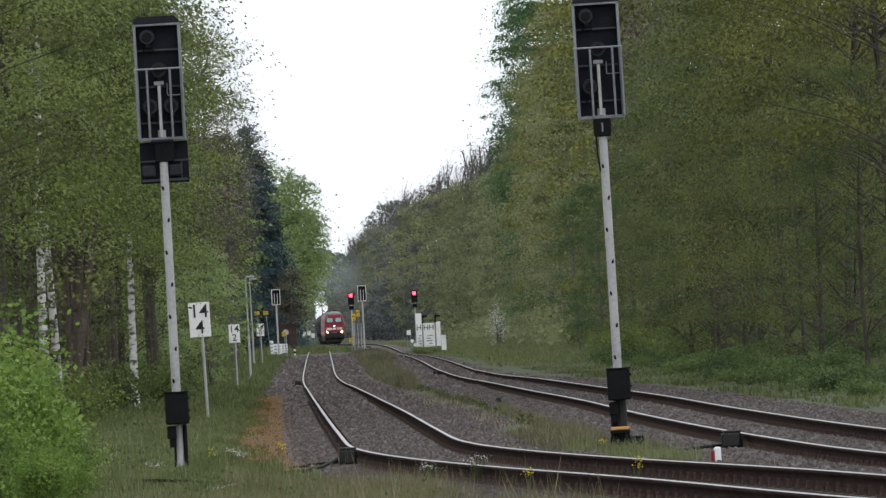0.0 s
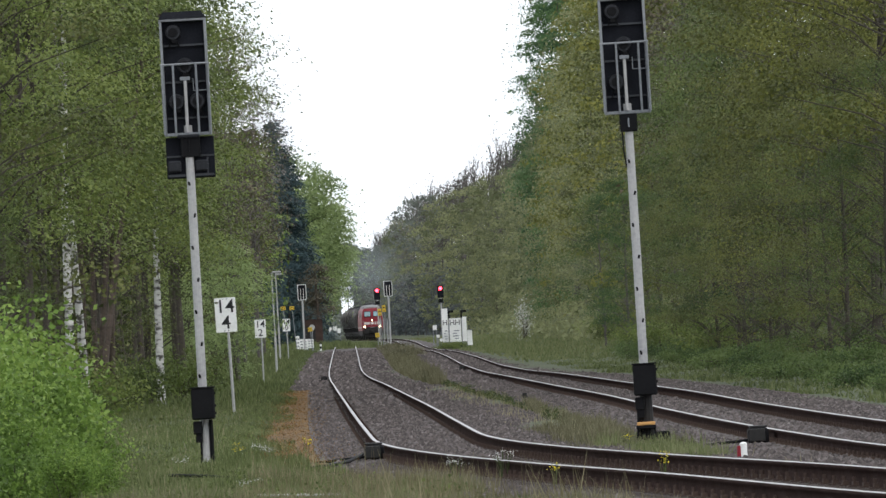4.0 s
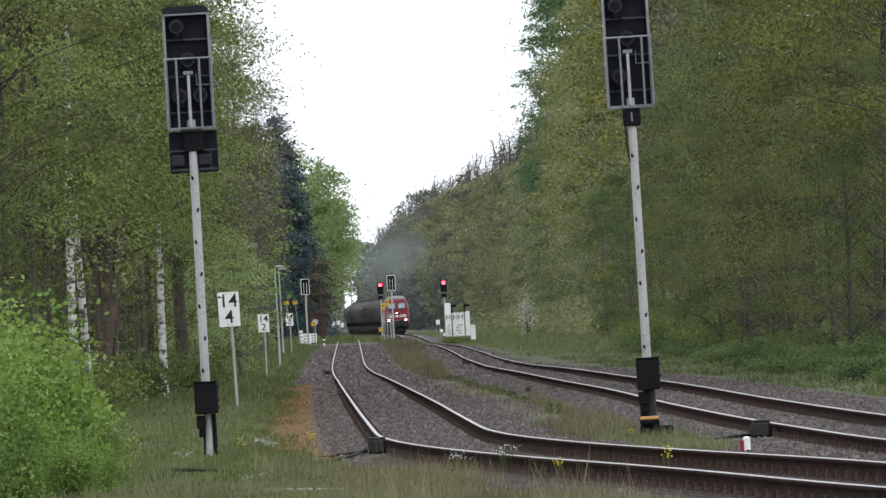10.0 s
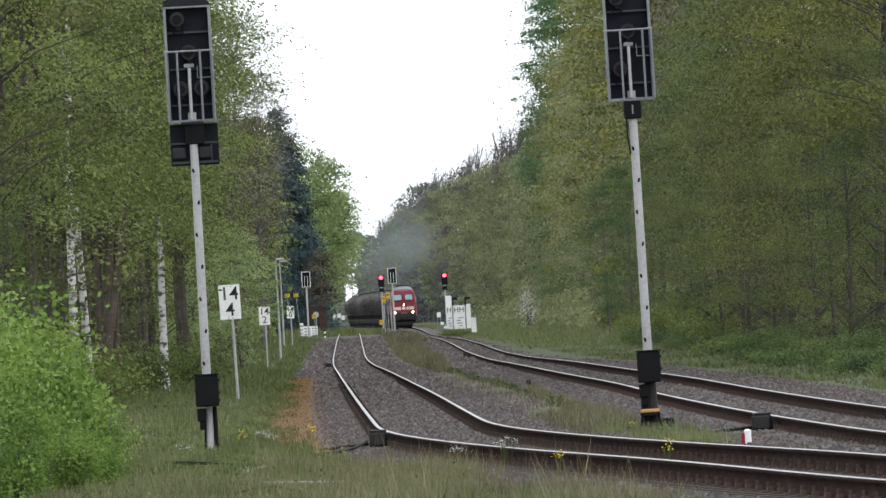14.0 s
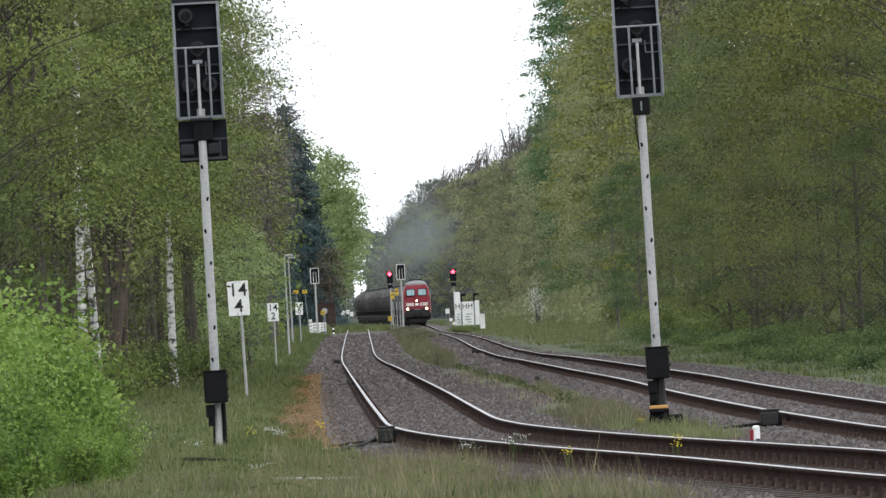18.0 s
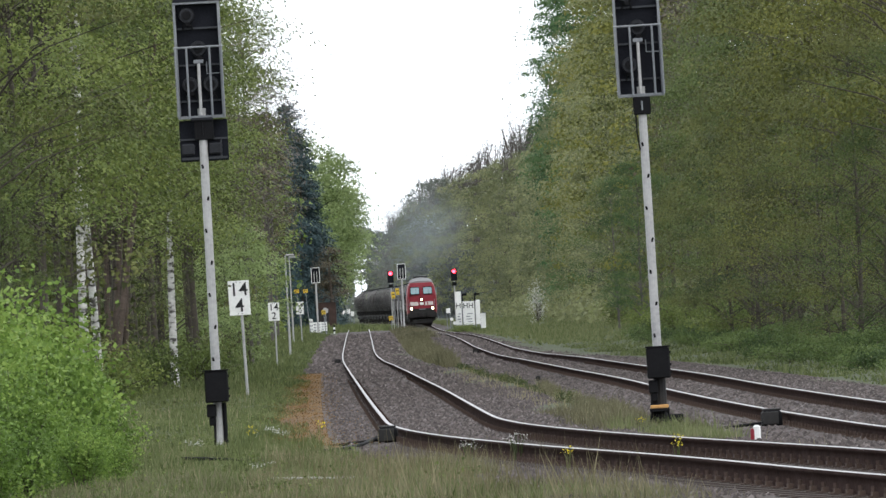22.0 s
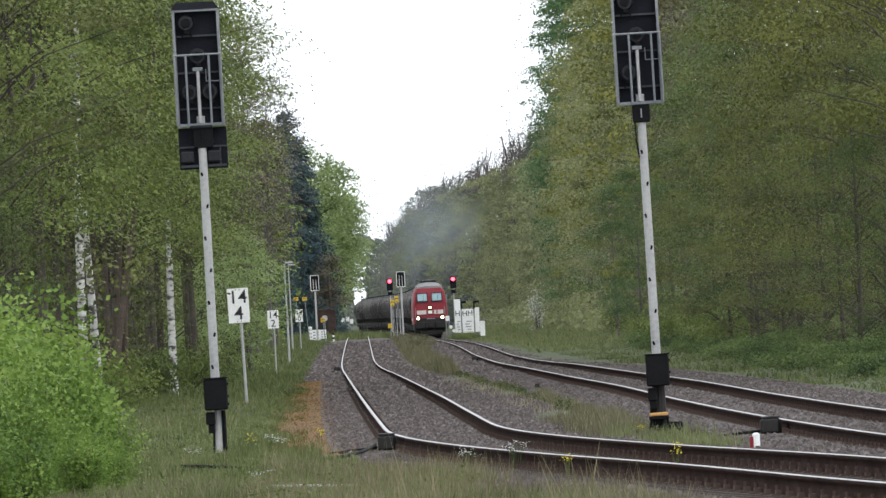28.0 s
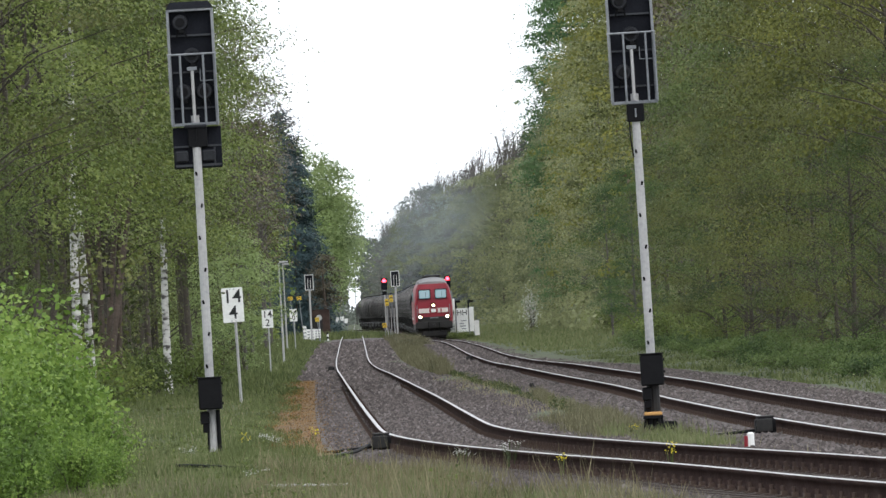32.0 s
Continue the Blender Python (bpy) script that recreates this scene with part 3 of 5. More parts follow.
def plant(proto, x, y, s=1.0, turn=0.0, label=""):
    """The first call moves the thing itself, later ones set copies of it."""
    m = pose(x, y, float(ground_z(x, y)) - 0.02, 0, 0, turn)
    if proto.name in used:
        ob = copy_thing(proto, m)
    else:
        used.add(proto.name)
        ob = proto
    ob.matrix_world = m @ Matrix.Diagonal((s, s, s, 1))
    return tagged(ob, label)


rnd = random.Random(11)

# ---- woods on both sides ----
edge_left_f = hermite([(150, -7.8), (300, -8.5), (345, -9.3), (395, -11.6), (500, -13.6), (650, -14.7), (900, -15.4), (1200, -15.8), (1500, -17.5), (2300, -27.0)])


def edge_left(y):
    return float(edge_left_f(y))


edge_right_f = hermite([(150, 9.2), (300, 9.6), (900, 10.6), (1300, 9.0), (1500, 4.0), (1600, 0.0), (1700, -3.8), (1850, -7.5), (2000, -10.0), (2200, -13.0), (2500, -17.0)])

NEAR, WALL, MID, FAR = (15000, 0.090), (24000, 0.080), (6500, 0.18), (3600, 0.40)
T = {}
T["fresh"] = make_tree("broadleaf_tree", "fresh green broadleaf tree in spring leaf at the wood's edge", 13.5, 3.2, 3.9, *NEAR, L_FRESH, M_BARK, 21)
T["fresh2"] = make_tree("broadleaf_tree", "slender fresh green tree with thin brown trunk", 13, 2.8, 4.2, *NEAR, L_FRESH, M_BARK, 22, "pillar")
T["birch"] = make_tree("birch_tree", "white-barked birch with small light green leaves", 14, 2.4, 4.6, *NEAR, L_BIRCH, M_BIRCH, 23, "pillar", trunk_r=0.092)
T["birch2"] = make_tree("birch_tree", "leaning white-barked birch with sparse young leaves", 13, 2.5, 4.0, *NEAR, L_BIRCH, M_BIRCH, 24, trunk_r=0.105)
T["olive"] = make_tree("broadleaf_tree", "olive green tree in young leaf, branches down to the ground", 13, 3.4, 0.6, *WALL, L_OLIVE, M_BARK, 25, clumps=78, spread=0.82, shell=0.86, limbs_n=60)
T["gold"] = make_tree("oak_tree", "budding oak with yellowish brown young leaves", 13.5, 3.5, 0.6, *WALL, L_GOLD, M_BARK, 26, clumps=78, spread=0.82, shell=0.86, limbs_n=60)
T["green"] = make_tree("broadleaf_tree", "broad green tree in full spring leaf, low branches", 12.5, 3.3, 0.4, *WALL, L_SHADE, M_BARK, 27, clumps=78, spread=0.82, shell=0.86, limbs_n=60)
T["deep"] = make_tree("oak_tree", "deep green oak with dense leaves", 13, 3.1, 0.8, *WALL, L_DEEP, M_BARK_GREY, 28, clumps=78, spread=0.82, shell=0.86, limbs_n=60)
T["canopy"] = make_tree("oak_tree", "tall oak with yellowish young leaves above a bare trunk", 14, 3.7, 3.6, *WALL, L_GOLD, M_BARK, 29, clumps=78, spread=0.82, shell=0.86, limbs_n=60)
T["bare"] = make_tree("broadleaf_tree", "slender tree with a bare brown trunk and fresh green crown", 13, 2.6, 4.9, *NEAR, L_FRESH, M_BARK_RED, 30, "pillar", trunk_r=0.066)
T["m_fresh"] = make_tree("broadleaf_tree", "fresh green broadleaf tree deeper in the wood", 18, 3.3, 1.6, *MID, L_FRESH, M_BARK, 31, shell=0.6)
T["m_birch"] = make_tree("birch_tree", "light green birch deeper in the wood", 18, 2.8, 3.0, *MID, L_BIRCH, M_BIRCH, 32, "pillar", trunk_r=0.075, shell=0.6)
T["m_olive"] = make_tree("broadleaf_tree", "olive green tree deeper in the wood", 19, 3.5, 0.8, *MID, L_OLIVE, M_BARK, 33, shell=0.9, spread=0.7)
T["m_gold"] = make_tree("oak_tree", "yellowish budding oak deeper in the wood", 20, 3.6, 0.8, *MID, L_GOLD, M_BARK, 34, shell=0.9, spread=0.7)
T["m_pale"] = make_tree("broadleaf_tree", "yellow-green tree in first leaf deeper along the line, paled for haze", 19, 3.6, 0.8, 9000, 0.16, L_PALE, M_BARK_GREY, 38, shell=0.92, clumps=120, spread=0.8)
T["m_deep"] = make_tree("oak_tree", "tall deep green oak leaning over the clearing", 31, 4.3, 1.5, 40000, 0.20, L_OAK, M_BARK_GREY, 35, clumps=300, spread=0.66, shell=0.5, flat=0.5)
T["m_brown"] = make_tree("broadleaf_tree", "half-bare tree with brown twigs and buds", 17, 2.1, 5.5, 2600, 0.16, L_BROWN, M_BARK_GREY, 36, spread=0.4, limbs_n=100)
T["sparse"] = make_tree("broadleaf_tree", "tall thin-leaved tree with brown young leaves on bare twigs", 21, 3.6, 9.0, 2800, 0.15, L_BUD, M_BARK_GREY, 47, spread=0.26, clumps=210, limbs_n=210)
T["spruce"] = make_tree("spruce_tree", "dark blue-green spruce with hanging branches", 15, 2.9, 0.4, 30000, 0.17, L_SPRUCE, M_BARK, 37, "cone", 420, 0.40)
T["young"] = make_tree("young_tree", "young bright green tree, low and bushy, at the grass verge", 6.6, 2.0, 0.3, 10000, 0.11, L_YOUNG, M_BARK, 46, clumps=80, spread=0.4, trunk_r=0.06, shell=0.7)
T["over"] = make_tree("broadleaf_tree", "tall fresh green tree whose crown overhangs the line", 19, 5.2, 5.0, 18000, 0.29, L_YOUNG, M_BARK, 45, spread=0.95, clumps=130, shell=0.6)
T["f_fresh"] = make_tree("broadleaf_tree", "far fresh green tree beside the line", 18, 4.3, 1.5, *FAR, L_BRIGHT, M_BARK, 41, spread=0.7, clumps=120, shell=0.6)
T["f_olive"] = make_tree("broadleaf_tree", "far olive green tree beside the line, paled for haze", 19.5, 4.2, 1.0, 6500, 0.30, L_PALE, M_BARK, 42, spread=0.8, clumps=120, shell=0.92)
T["f_grey"] = make_tree("broadleaf_tree", "far tree in young leaf, haze in its grey-green colour", 23, 4.6, 1.0, *FAR, L_FAR, M_BARK_GREY, 43, spread=0.7, clumps=120, shell=0.6)
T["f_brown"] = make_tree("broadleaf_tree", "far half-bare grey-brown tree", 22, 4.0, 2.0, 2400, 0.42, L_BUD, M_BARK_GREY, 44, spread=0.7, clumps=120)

T["f_dark"] = make_tree("pine_tree", "far conifer beside the line, wood shade in its dark needles", 17, 3.6, 0.6, 3600, 0.42, L_WOOD_SHADE, M_BARK_GREY, 48, spread=0.7, clumps=120)
T["f_arch"] = make_tree("broadleaf_tree", "far tree with a high crown over the line, haze in its pale colour", 20, 4.4, 8.4, *FAR, L_FAR, M_BARK_GREY, 50, spread=0.7, clumps=110, shell=0.6)
T["twiggy"] = make_tree("broadleaf_tree", "half-bare tree with fine brown twigs at the wood's edge", 13, 2.7, 4.0, 6000, 0.066, L_BROWN, M_BARK, 39, clumps=120, spread=0.4, limbs_n=120, trunk_r=0.07)
T["red_pine"] = make_tree("pine_tree", "old pine with a reddish brown trunk beside the hut", 13, 2.2, 4.5, 3000, 0.30, L_BROWN, M_BARK_RED, 40, spread=0.6, clumps=70, trunk_r=0.34)


def make_twig_tree(name, label, h, r, bark, seed):
    """A tree still bare: forked limbs and many thin upright twigs, with a few buds."""
    rng = np.random.default_rng(seed)
    e = thing(name, Matrix.Identity(4), label, "tree", "trees along the line")
    v, f = tube([(0.1 * math.sin(3 * t), 0.1 * math.cos(2 * t), -0.4 + t * h * 0.9) for t in np.linspace(0, 1, 7)], [0.20 * (1.1 - t) + 0.03 for t in np.linspace(0, 1, 7)], 7)
    raw("trunk", [tuple(q) for q in v], f, bark, e, "", True)
    tubes, tips = [], []
    for k in range(34):
        a, z0 = rng.random() * 6.283, h * (0.28 + 0.5 * rng.random())
        reach = r * (0.5 + 0.5 * rng.random()) * (1.25 - z0 / h)
        end = Vector((reach * math.cos(a), reach * math.sin(a), min(h * 0.97, z0 + h * (0.16 + 0.14 * rng.random()))))
        start = Vector((0, 0, z0))
        mid = start.lerp(end, 0.5) - Vector((0, 0, 0.5))
        tubes.append(tube([start, mid, end], [0.075, 0.055, 0.035], 4))
        for _ in range(9):
            q = start.lerp(end, 0.35 + 0.65 * rng.random())
            tip = q + Vector((rng.normal() * 0.55, rng.normal() * 0.55, 0.9 + 1.5 * rng.random()))
            tubes.append(tube([q, q.lerp(tip, 0.5) + Vector((0.08, 0, 0)), tip], [0.035, 0.028, 0.018], 3))
            tips.append(tip)
    v, f = join_tubes(tubes)
    tagged(raw("branchwork", v, f, bark, e), "", "", "", "stuff")
    c = np.array([tuple(t) for t in tips])
    c = np.repeat(c, 5, axis=0) + rng.normal(size=(len(c) * 5, 3)) * 0.45
    v, f = leaf_quads(c, 0.2 * (0.6 + 0.8 * rng.random(len(c))), rng, 0, 0.62, True)
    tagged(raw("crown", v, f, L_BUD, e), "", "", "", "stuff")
    return e


T["twig"] = make_twig_tree("bare_tree", "far tree still bare, with thin upright grey-brown twigs", 24, 3.6, M_BARK_GREY, 49)


def row_left():
    y = 196.0
    while y < 430:
        k = rnd.choice(["fresh", "fresh", "fresh2", "olive", "fresh2", "fresh"])
        plant(T[k], edge_left(y) - rnd.uniform(0, 1.3), y, rnd.uniform(0.85, 1.1), rnd.uniform(0, 360))
        k = rnd.choice(["m_fresh", "m_birch", "m_olive", "m_birch"])
        if rnd.random() < 0.65:
            plant(T[k], edge_left(y) - rnd.uniform(3.5, 7.5), y + rnd.uniform(0, 6), rnd.uniform(0.85, 1.15), rnd.uniform(0, 360))
        y += rnd.uniform(11, 15)
    while y < 900:
        k = rnd.choice(["m_fresh", "m_birch", "m_olive", "m_fresh", "m_brown"])
        plant(T[k], edge_left(y) - rnd.uniform(0.2, 2.0), y, rnd.uniform(0.85, 1.0), rnd.uniform(0, 360))
        if rnd.random() < 0.3:
            plant(T["f_olive"], edge_left(y) - rnd.uniform(6, 10), y + 4, rnd.uniform(0.75, 0.95), rnd.uniform(0, 360))
        y += rnd.uniform(11, 18)
    while y < 2300:
        k = rnd.choice(["f_fresh", "f_fresh", "f_olive"])
        x = edge_left(y) - rnd.uniform(0.5, 2.5)
        plant(T[k], x, y, rnd.uniform(0.85, 1.02), rnd.uniform(0, 360))
        y += rnd.uniform(32, 48)


def row_right():
    y = 208.0
    while y < 440:
        if y < 290:
            kinds = ["canopy", "gold", "canopy"]
        elif y < 335:
            kinds = ["olive", "gold"]
        else:
            kinds = ["green", "green", "olive"]
        x = float(edge_right_f(y))
        plant(T[rnd.choice(kinds)], x + rnd.uniform(1.2, 2.6), y, rnd.uniform(0.9, 1.15), rnd.uniform(0, 360))
        if y < 320:
            plant(T["gold" if y % 2 < 1 else "green"], x + rnd.uniform(1.8, 3.2), y + 6, rnd.uniform(0.42, 0.58), rnd.uniform(0, 360))
        if y > 300 and rnd.random() < 0.6:
            plant(T[rnd.choice(["m_gold", "m_olive", "m_fresh"])], x + rnd.uniform(5.0, 8.5), y + rnd.uniform(0, 6), rnd.uniform(0.9, 1.2), rnd.uniform(0, 360))
        y += rnd.uniform(13, 17)
    while y < 930:
        k = rnd.choice(["m_olive", "m_olive", "m_brown", "m_gold"] if y < 600 else ["m_olive", "m_gold", "m_pale", "m_pale"])
        plant(T[k], float(edge_right_f(y)) + rnd.uniform(1.0, 2.6), y, rnd.uniform(0.95, 1.2), rnd.uniform(0, 360))
        if rnd.random() < 0.5:
            plant(T["m_pale"], float(edge_right_f(y)) + rnd.uniform(3, 6), y + 4, rnd.uniform(1.0, 1.25), rnd.uniform(0, 360))
        y += rnd.uniform(12, 19)
    while y < 2400:
        if y < 1540:
            k = "f_olive"
        elif y < 1930:
            k = rnd.choice(["f_grey", "f_brown", "f_olive"])
            plant(T["f_dark"], float(edge_right_f(y)) + rnd.uniform(0.5, 1.6), y - 6, rnd.uniform(0.42, 0.58), rnd.uniform(0, 360))
        else:
            k = rnd.choice(["f_grey", "f_brown", "f_grey"])
        x = float(edge_right_f(y))
        low = 0.77 if y > 1860 else 1.0
        plant(T[k], x + rnd.uniform(1.5, 4.0), y, low * rnd.uniform(0.9, 1.08), rnd.uniform(0, 360))
        if y > 1300:
            plant(T["twig"], x + rnd.uniform(2.5, 6.5), y + 8, (0.85 if y > 1860 else 1.02) * rnd.uniform(0.98, 1.10), rnd.uniform(0, 360))
        y += rnd.uniform(26, 40)


row_left()
row_right()
plant(T["spruce"], -12.6, 930, 1.16, 30)
plant(T["spruce"], -13.7, 955, 1.36, 140)
plant(T["spruce"], -11.9, 945, 0.75, 250)
plant(T["m_brown"], -8.6, 455, 0.88, 200)
plant(T["m_brown"], -10.1, 540, 0.92, 80)
plant(T["m_brown"], -10.6, 640, 0.82, 310)
plant(T["m_brown"], -11.3, 680, 0.86, 50)
plant(T["m_brown"], -12.0, 720, 0.9, 170)
plant(T["sparse"], -10.8, 600, 0.92, 20)
plant(T["sparse"], -11.2, 690, 0.84, 110)
plant(T["young"], -8.45, 445, 0.92, 10)
plant(T["young"], -9.2, 440, 0.9, 130)
plant(T["young"], -10.0, 436, 0.84, 20)
plant(T["young"], -9.6, 392, 0.7, 250)
plant(T["red_pine"], -9.75, 905, 0.55, 0)
for x, y, q in ((-9.4, 225, 0.95), (-8.3, 262, 0.9), (-8.9, 300, 1.0), (-8.6, 352, 1.0)):
    plant(T["twiggy"], x, y, q, y * 13)
plant(T["f_arch"], -17.3, 2380, 1.0, 30)
plant(T["f_arch"], -19.3, 2440, 1.05, 160)
plant(T["f_arch"], -15.2, 2340, 0.95, 260)
plant(T["over"], -13.4, 1080, 1.0, 0)
plant(T["over"], -13.4, 1150, 0.88, 120)
plant(T["over"], -13.9, 1230, 0.80, 220)
plant(T["over"], -15.6, 1320, 0.82, 45)
plant(T["m_deep"], 12.0, 880, 1.0, 40)
plant(T["m_deep"], 12.6, 930, 0.95, 190)
for x, y, q in ((9.6, 222, 0.5), (9.2, 236, 0.55), (9.3, 250, 0.5), (9.6, 268, 0.55), (9.4, 284, 0.6), (9.6, 300, 0.55), (9.4, 318, 0.6), (9.7, 336, 0.62), (9.5, 356, 0.6), (9.7, 380, 0.6)):
    plant(T["green" if y % 4 else "olive"], x, y, q, y * 29, "low leafy tree that closes the wood's edge to the ground")
plant(T["deep"], 9.0, 560, 0.62, 90)
plant(T["deep"], 9.3, 500, 0.62, 310)
plant(T["deep"], 9.4, 470, 0.55, 20)
plant(T["deep"], 10.6, 350, 0.6, 200)
for x, y, s in ((-8.6, 198, 0.42), (-9.3, 206, 0.5)):
    plant(T["green"], x, y, s, y * 31, "young green tree filling the wood's edge")
for x, y, s in ((-10.2, 262, 0.40), (-9.9, 296, 0.42), (-10.6, 320, 0.46), (-10.0, 350, 0.42), (-10.6, 382, 0.45)):
    plant(T["fresh"], x, y, s, y * 17, "sapling with fresh green leaves among the trunks")
# the trunks that stand clear at the left wood's edge
plant(T["birch"], -7.95, 234, 1.0, 15)
plant(T["birch"], -8.05, 240, 0.9, 120)
plant(T["birch2"], -7.35, 286, 0.9, 60)
for x, y, s, k in ((-8.1, 268, 1.0, "fresh2"), (-8.45, 274, 1.0, "fresh"), (-8.7, 280, 1.0, "fresh2"), (-8.0, 335, 1.0, "fresh2"), (-7.75, 330, 1.0, "fresh2"), (-8.50, 254, 1.0, "bare"), (-8.40, 259, 0.9, "bare"), (-8.02, 262, 0.95, "bare"), (-9.0, 266, 0.9, "bare"), (-8.6, 204, 1.0, "fresh"), (-8.35, 222, 0.95, "fresh2")):
    plant(T[k], x, y, s, x * 97)
for x, y, tilt in ((-7.87, 250, 6.5), (-7.98, 253, 3.0), (-8.62, 261, -4.0)):
    ob = plant(T["bare"], x, y, 1.0, 0)
    ob.matrix_world = pose(x, y, float(ground_z(x, y)) - 0.05, 0, tilt, 0)


def far_woods(name, label, x0f, depth, y0, y1, n, size, mat, seed, hmax):
    """The inside of the wood behind the first rows: countless leaves, joined."""
    rng = np.random.default_rng(seed)
    y = y0 + (y1 - y0) * rng.random(n)
    x = np.array([x0f(q) for q in y]) + depth * rng.random(n)
    z = ground_z(x, y) + hmax * rng.random(n) ** 0.9 * (0.8 + 0.2 * np.sin(y * 0.21 + x))
    v, f = leaf_quads(np.stack([x, y, z], -1), size * (0.6 + 0.8 * rng.random(n)), rng, 0, 0.62, True)
    tagged(raw(name, v, f, mat), label, "woods", "", "stuff")


far_woods("wood_interior", "dense green wood behind the first trees", lambda y: edge_left(y) - 5, -16, 300, 1500, 40000, 0.5, L_OLIVE, 51, 14)
far_woods("wood_interior", "dense olive wood behind the first trees", lambda y: float(edge_right_f(y)) + 7, 20, 300, 1000, 45000, 0.5, L_OLIVE, 52, 18)
far_woods("wood_interior", "far olive wood behind the first trees, paled for haze", lambda y: float(edge_right_f(y)) + 4, 14, 900, 1540, 42000, 0.5, L_PALE, 55, 15)
# Dark leaves kept low, where shade lies under the far trees
far_woods("wood_interior", "conifer wood beside the far bend, shade in its dark colour", lambda y: float(edge_right_f(y)) + 0.6, 14, 1530, 1950, 16000, 0.6, L_WOOD_SHADE, 60, 8.5)
far_woods("wood_interior", "wood beside the far bend, haze in its grey-green colour", lambda y: float(edge_right_f(y)) + 4, 20, 1530, 1950, 22000, 0.6, L_FAR, 62, 18)
# This far strip takes the leaf colour that has haze mixed in
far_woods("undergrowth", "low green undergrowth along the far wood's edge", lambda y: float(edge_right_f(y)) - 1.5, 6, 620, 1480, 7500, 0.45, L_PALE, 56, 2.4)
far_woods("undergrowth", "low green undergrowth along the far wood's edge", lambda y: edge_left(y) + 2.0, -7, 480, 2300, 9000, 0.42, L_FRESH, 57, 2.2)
far_woods("far_woods", "wood that closes the far end of the line, haze in its colour", lambda y: float(edge_right_f(y)) + 3, 30, 1940, 2500, 14000, 0.9, L_FAR, 53, 16.5)
far_woods("far_woods", "low bushes beyond the last bend of the line, paled for haze", lambda y: -34.0, 40, 2480, 2600, 5000, 0.9, L_FAR, 54, 4.3)
far_woods("far_woods", "green trees beyond the last bend, paled for haze", lambda y: -40.0, 18.8, 2400, 2470, 6000, 0.9, L_FAR, 58, 15)
far_woods("far_woods", "trees at the end of the clearing, greyed for haze", lambda y: -18.0, 15, 2400, 2470, 6000, 0.9, L_FAR, 59, 16)

B = {}
B["bright"] = make_bush("bush", "bright green leafy bush on the grass verge", 1.0, 2.1, 4600, 0.095, L_BUSH, 61)
B["bright2"] = make_bush("bush", "bright green sapling thicket with small leaves", 0.9, 1.7, 4200, 0.082, L_BUSH, 62)
B["green"] = make_bush("bush", "low green undergrowth below the trees", 1.4, 1.3, 2200, 0.10, L_FRESH, 63)
B["olive"] = make_bush("bush", "olive green shrub at the wood's edge", 1.6, 2.2, 3600, 0.11, L_OLIVE, 64)
B["herb"] = make_bush("herb_clump", "knee-high clump of fresh green nettles on the bank", 1.3, 0.75, 3000, 0.075, L_HERB, 66)
B["dry"] = make_bush("bush", "mound of tall dry grass and brambles between the tracks", 1.3, 1.0, 2600, 0.13, L_STRAW, 65)

for k, (x, y, s) in enumerate([(-5.35, 118, 0.9), (-4.75, 124, 0.85), (-5.2, 131, 0.95), (-5.9, 126, 1.0), (-6.2, 138, 1.0), (-5.0, 143, 0.65), (-6.6, 150, 0.9), (-5.9, 160, 0.7), (-4.6, 112, 0.62), (-4.05, 121, 0.5), (-5.6, 128, 0.95), (-4.35, 106, 0.55), (-4.15, 101, 0.5), (-3.8, 104, 0.36), (-4.5, 116, 0.7), (-3.95, 97, 0.42), (-3.55, 100, 0.3), (-3.75, 110, 0.34), (-3.3, 103, 0.22), (-4.2, 93, 0.5)]):
    plant(B["bright" if k % 2 == 0 else "bright2"], x, y, s, k * 73)
y = 165.0
while y < 700:
    plant(B["green"], edge_left(y) + rnd.uniform(-1.2, 1.2), y, rnd.uniform(0.6, 1.1), rnd.uniform(0, 360))
    if y > 360:
        plant(B[rnd.choice(["olive", "green", "green"])], float(edge_right_f(y)) + rnd.uniform(-0.6, 1.2), y, rnd.uniform(0.7, 1.2), rnd.uniform(0, 360))
    y += 8 + y * 0.02
for k in range(26):
    y = 225 + k * 9
    plant(B["olive" if k % 3 else "green"], edge_left(y) - rnd.uniform(1.5, 5.0), y, rnd.uniform(1.1, 2.0), rnd.uniform(0, 360))
B["blossom"] = make_bush("blossom_shrub", "shrub with white spring blossom at the wood's edge", 1.3, 3.9, 900, 0.12, L_PETAL_W, 67)
plant(B["blossom"], 8.0, 930, 1.0, 0)
for k in range(64):
    y = 176 + k * 5.2
    plant(B["herb"], float(edge_right_f(y)) + rnd.uniform(-1.8, 1.6), y, rnd.uniform(0.40, 0.85), rnd.uniform(0, 360))
for x, y, s in ((-2.4, 640, 0.7), (-2.0, 610, 0.6), (-2.6, 675, 0.75), (-1.7, 585, 0.5), (-2.9, 700, 0.8), (-1.6, 660, 0.7), (-2.1, 690, 0.85), (-1.2, 610, 0.55)):
    plant(B["dry"], x, y, s * 0.8, y * 7)


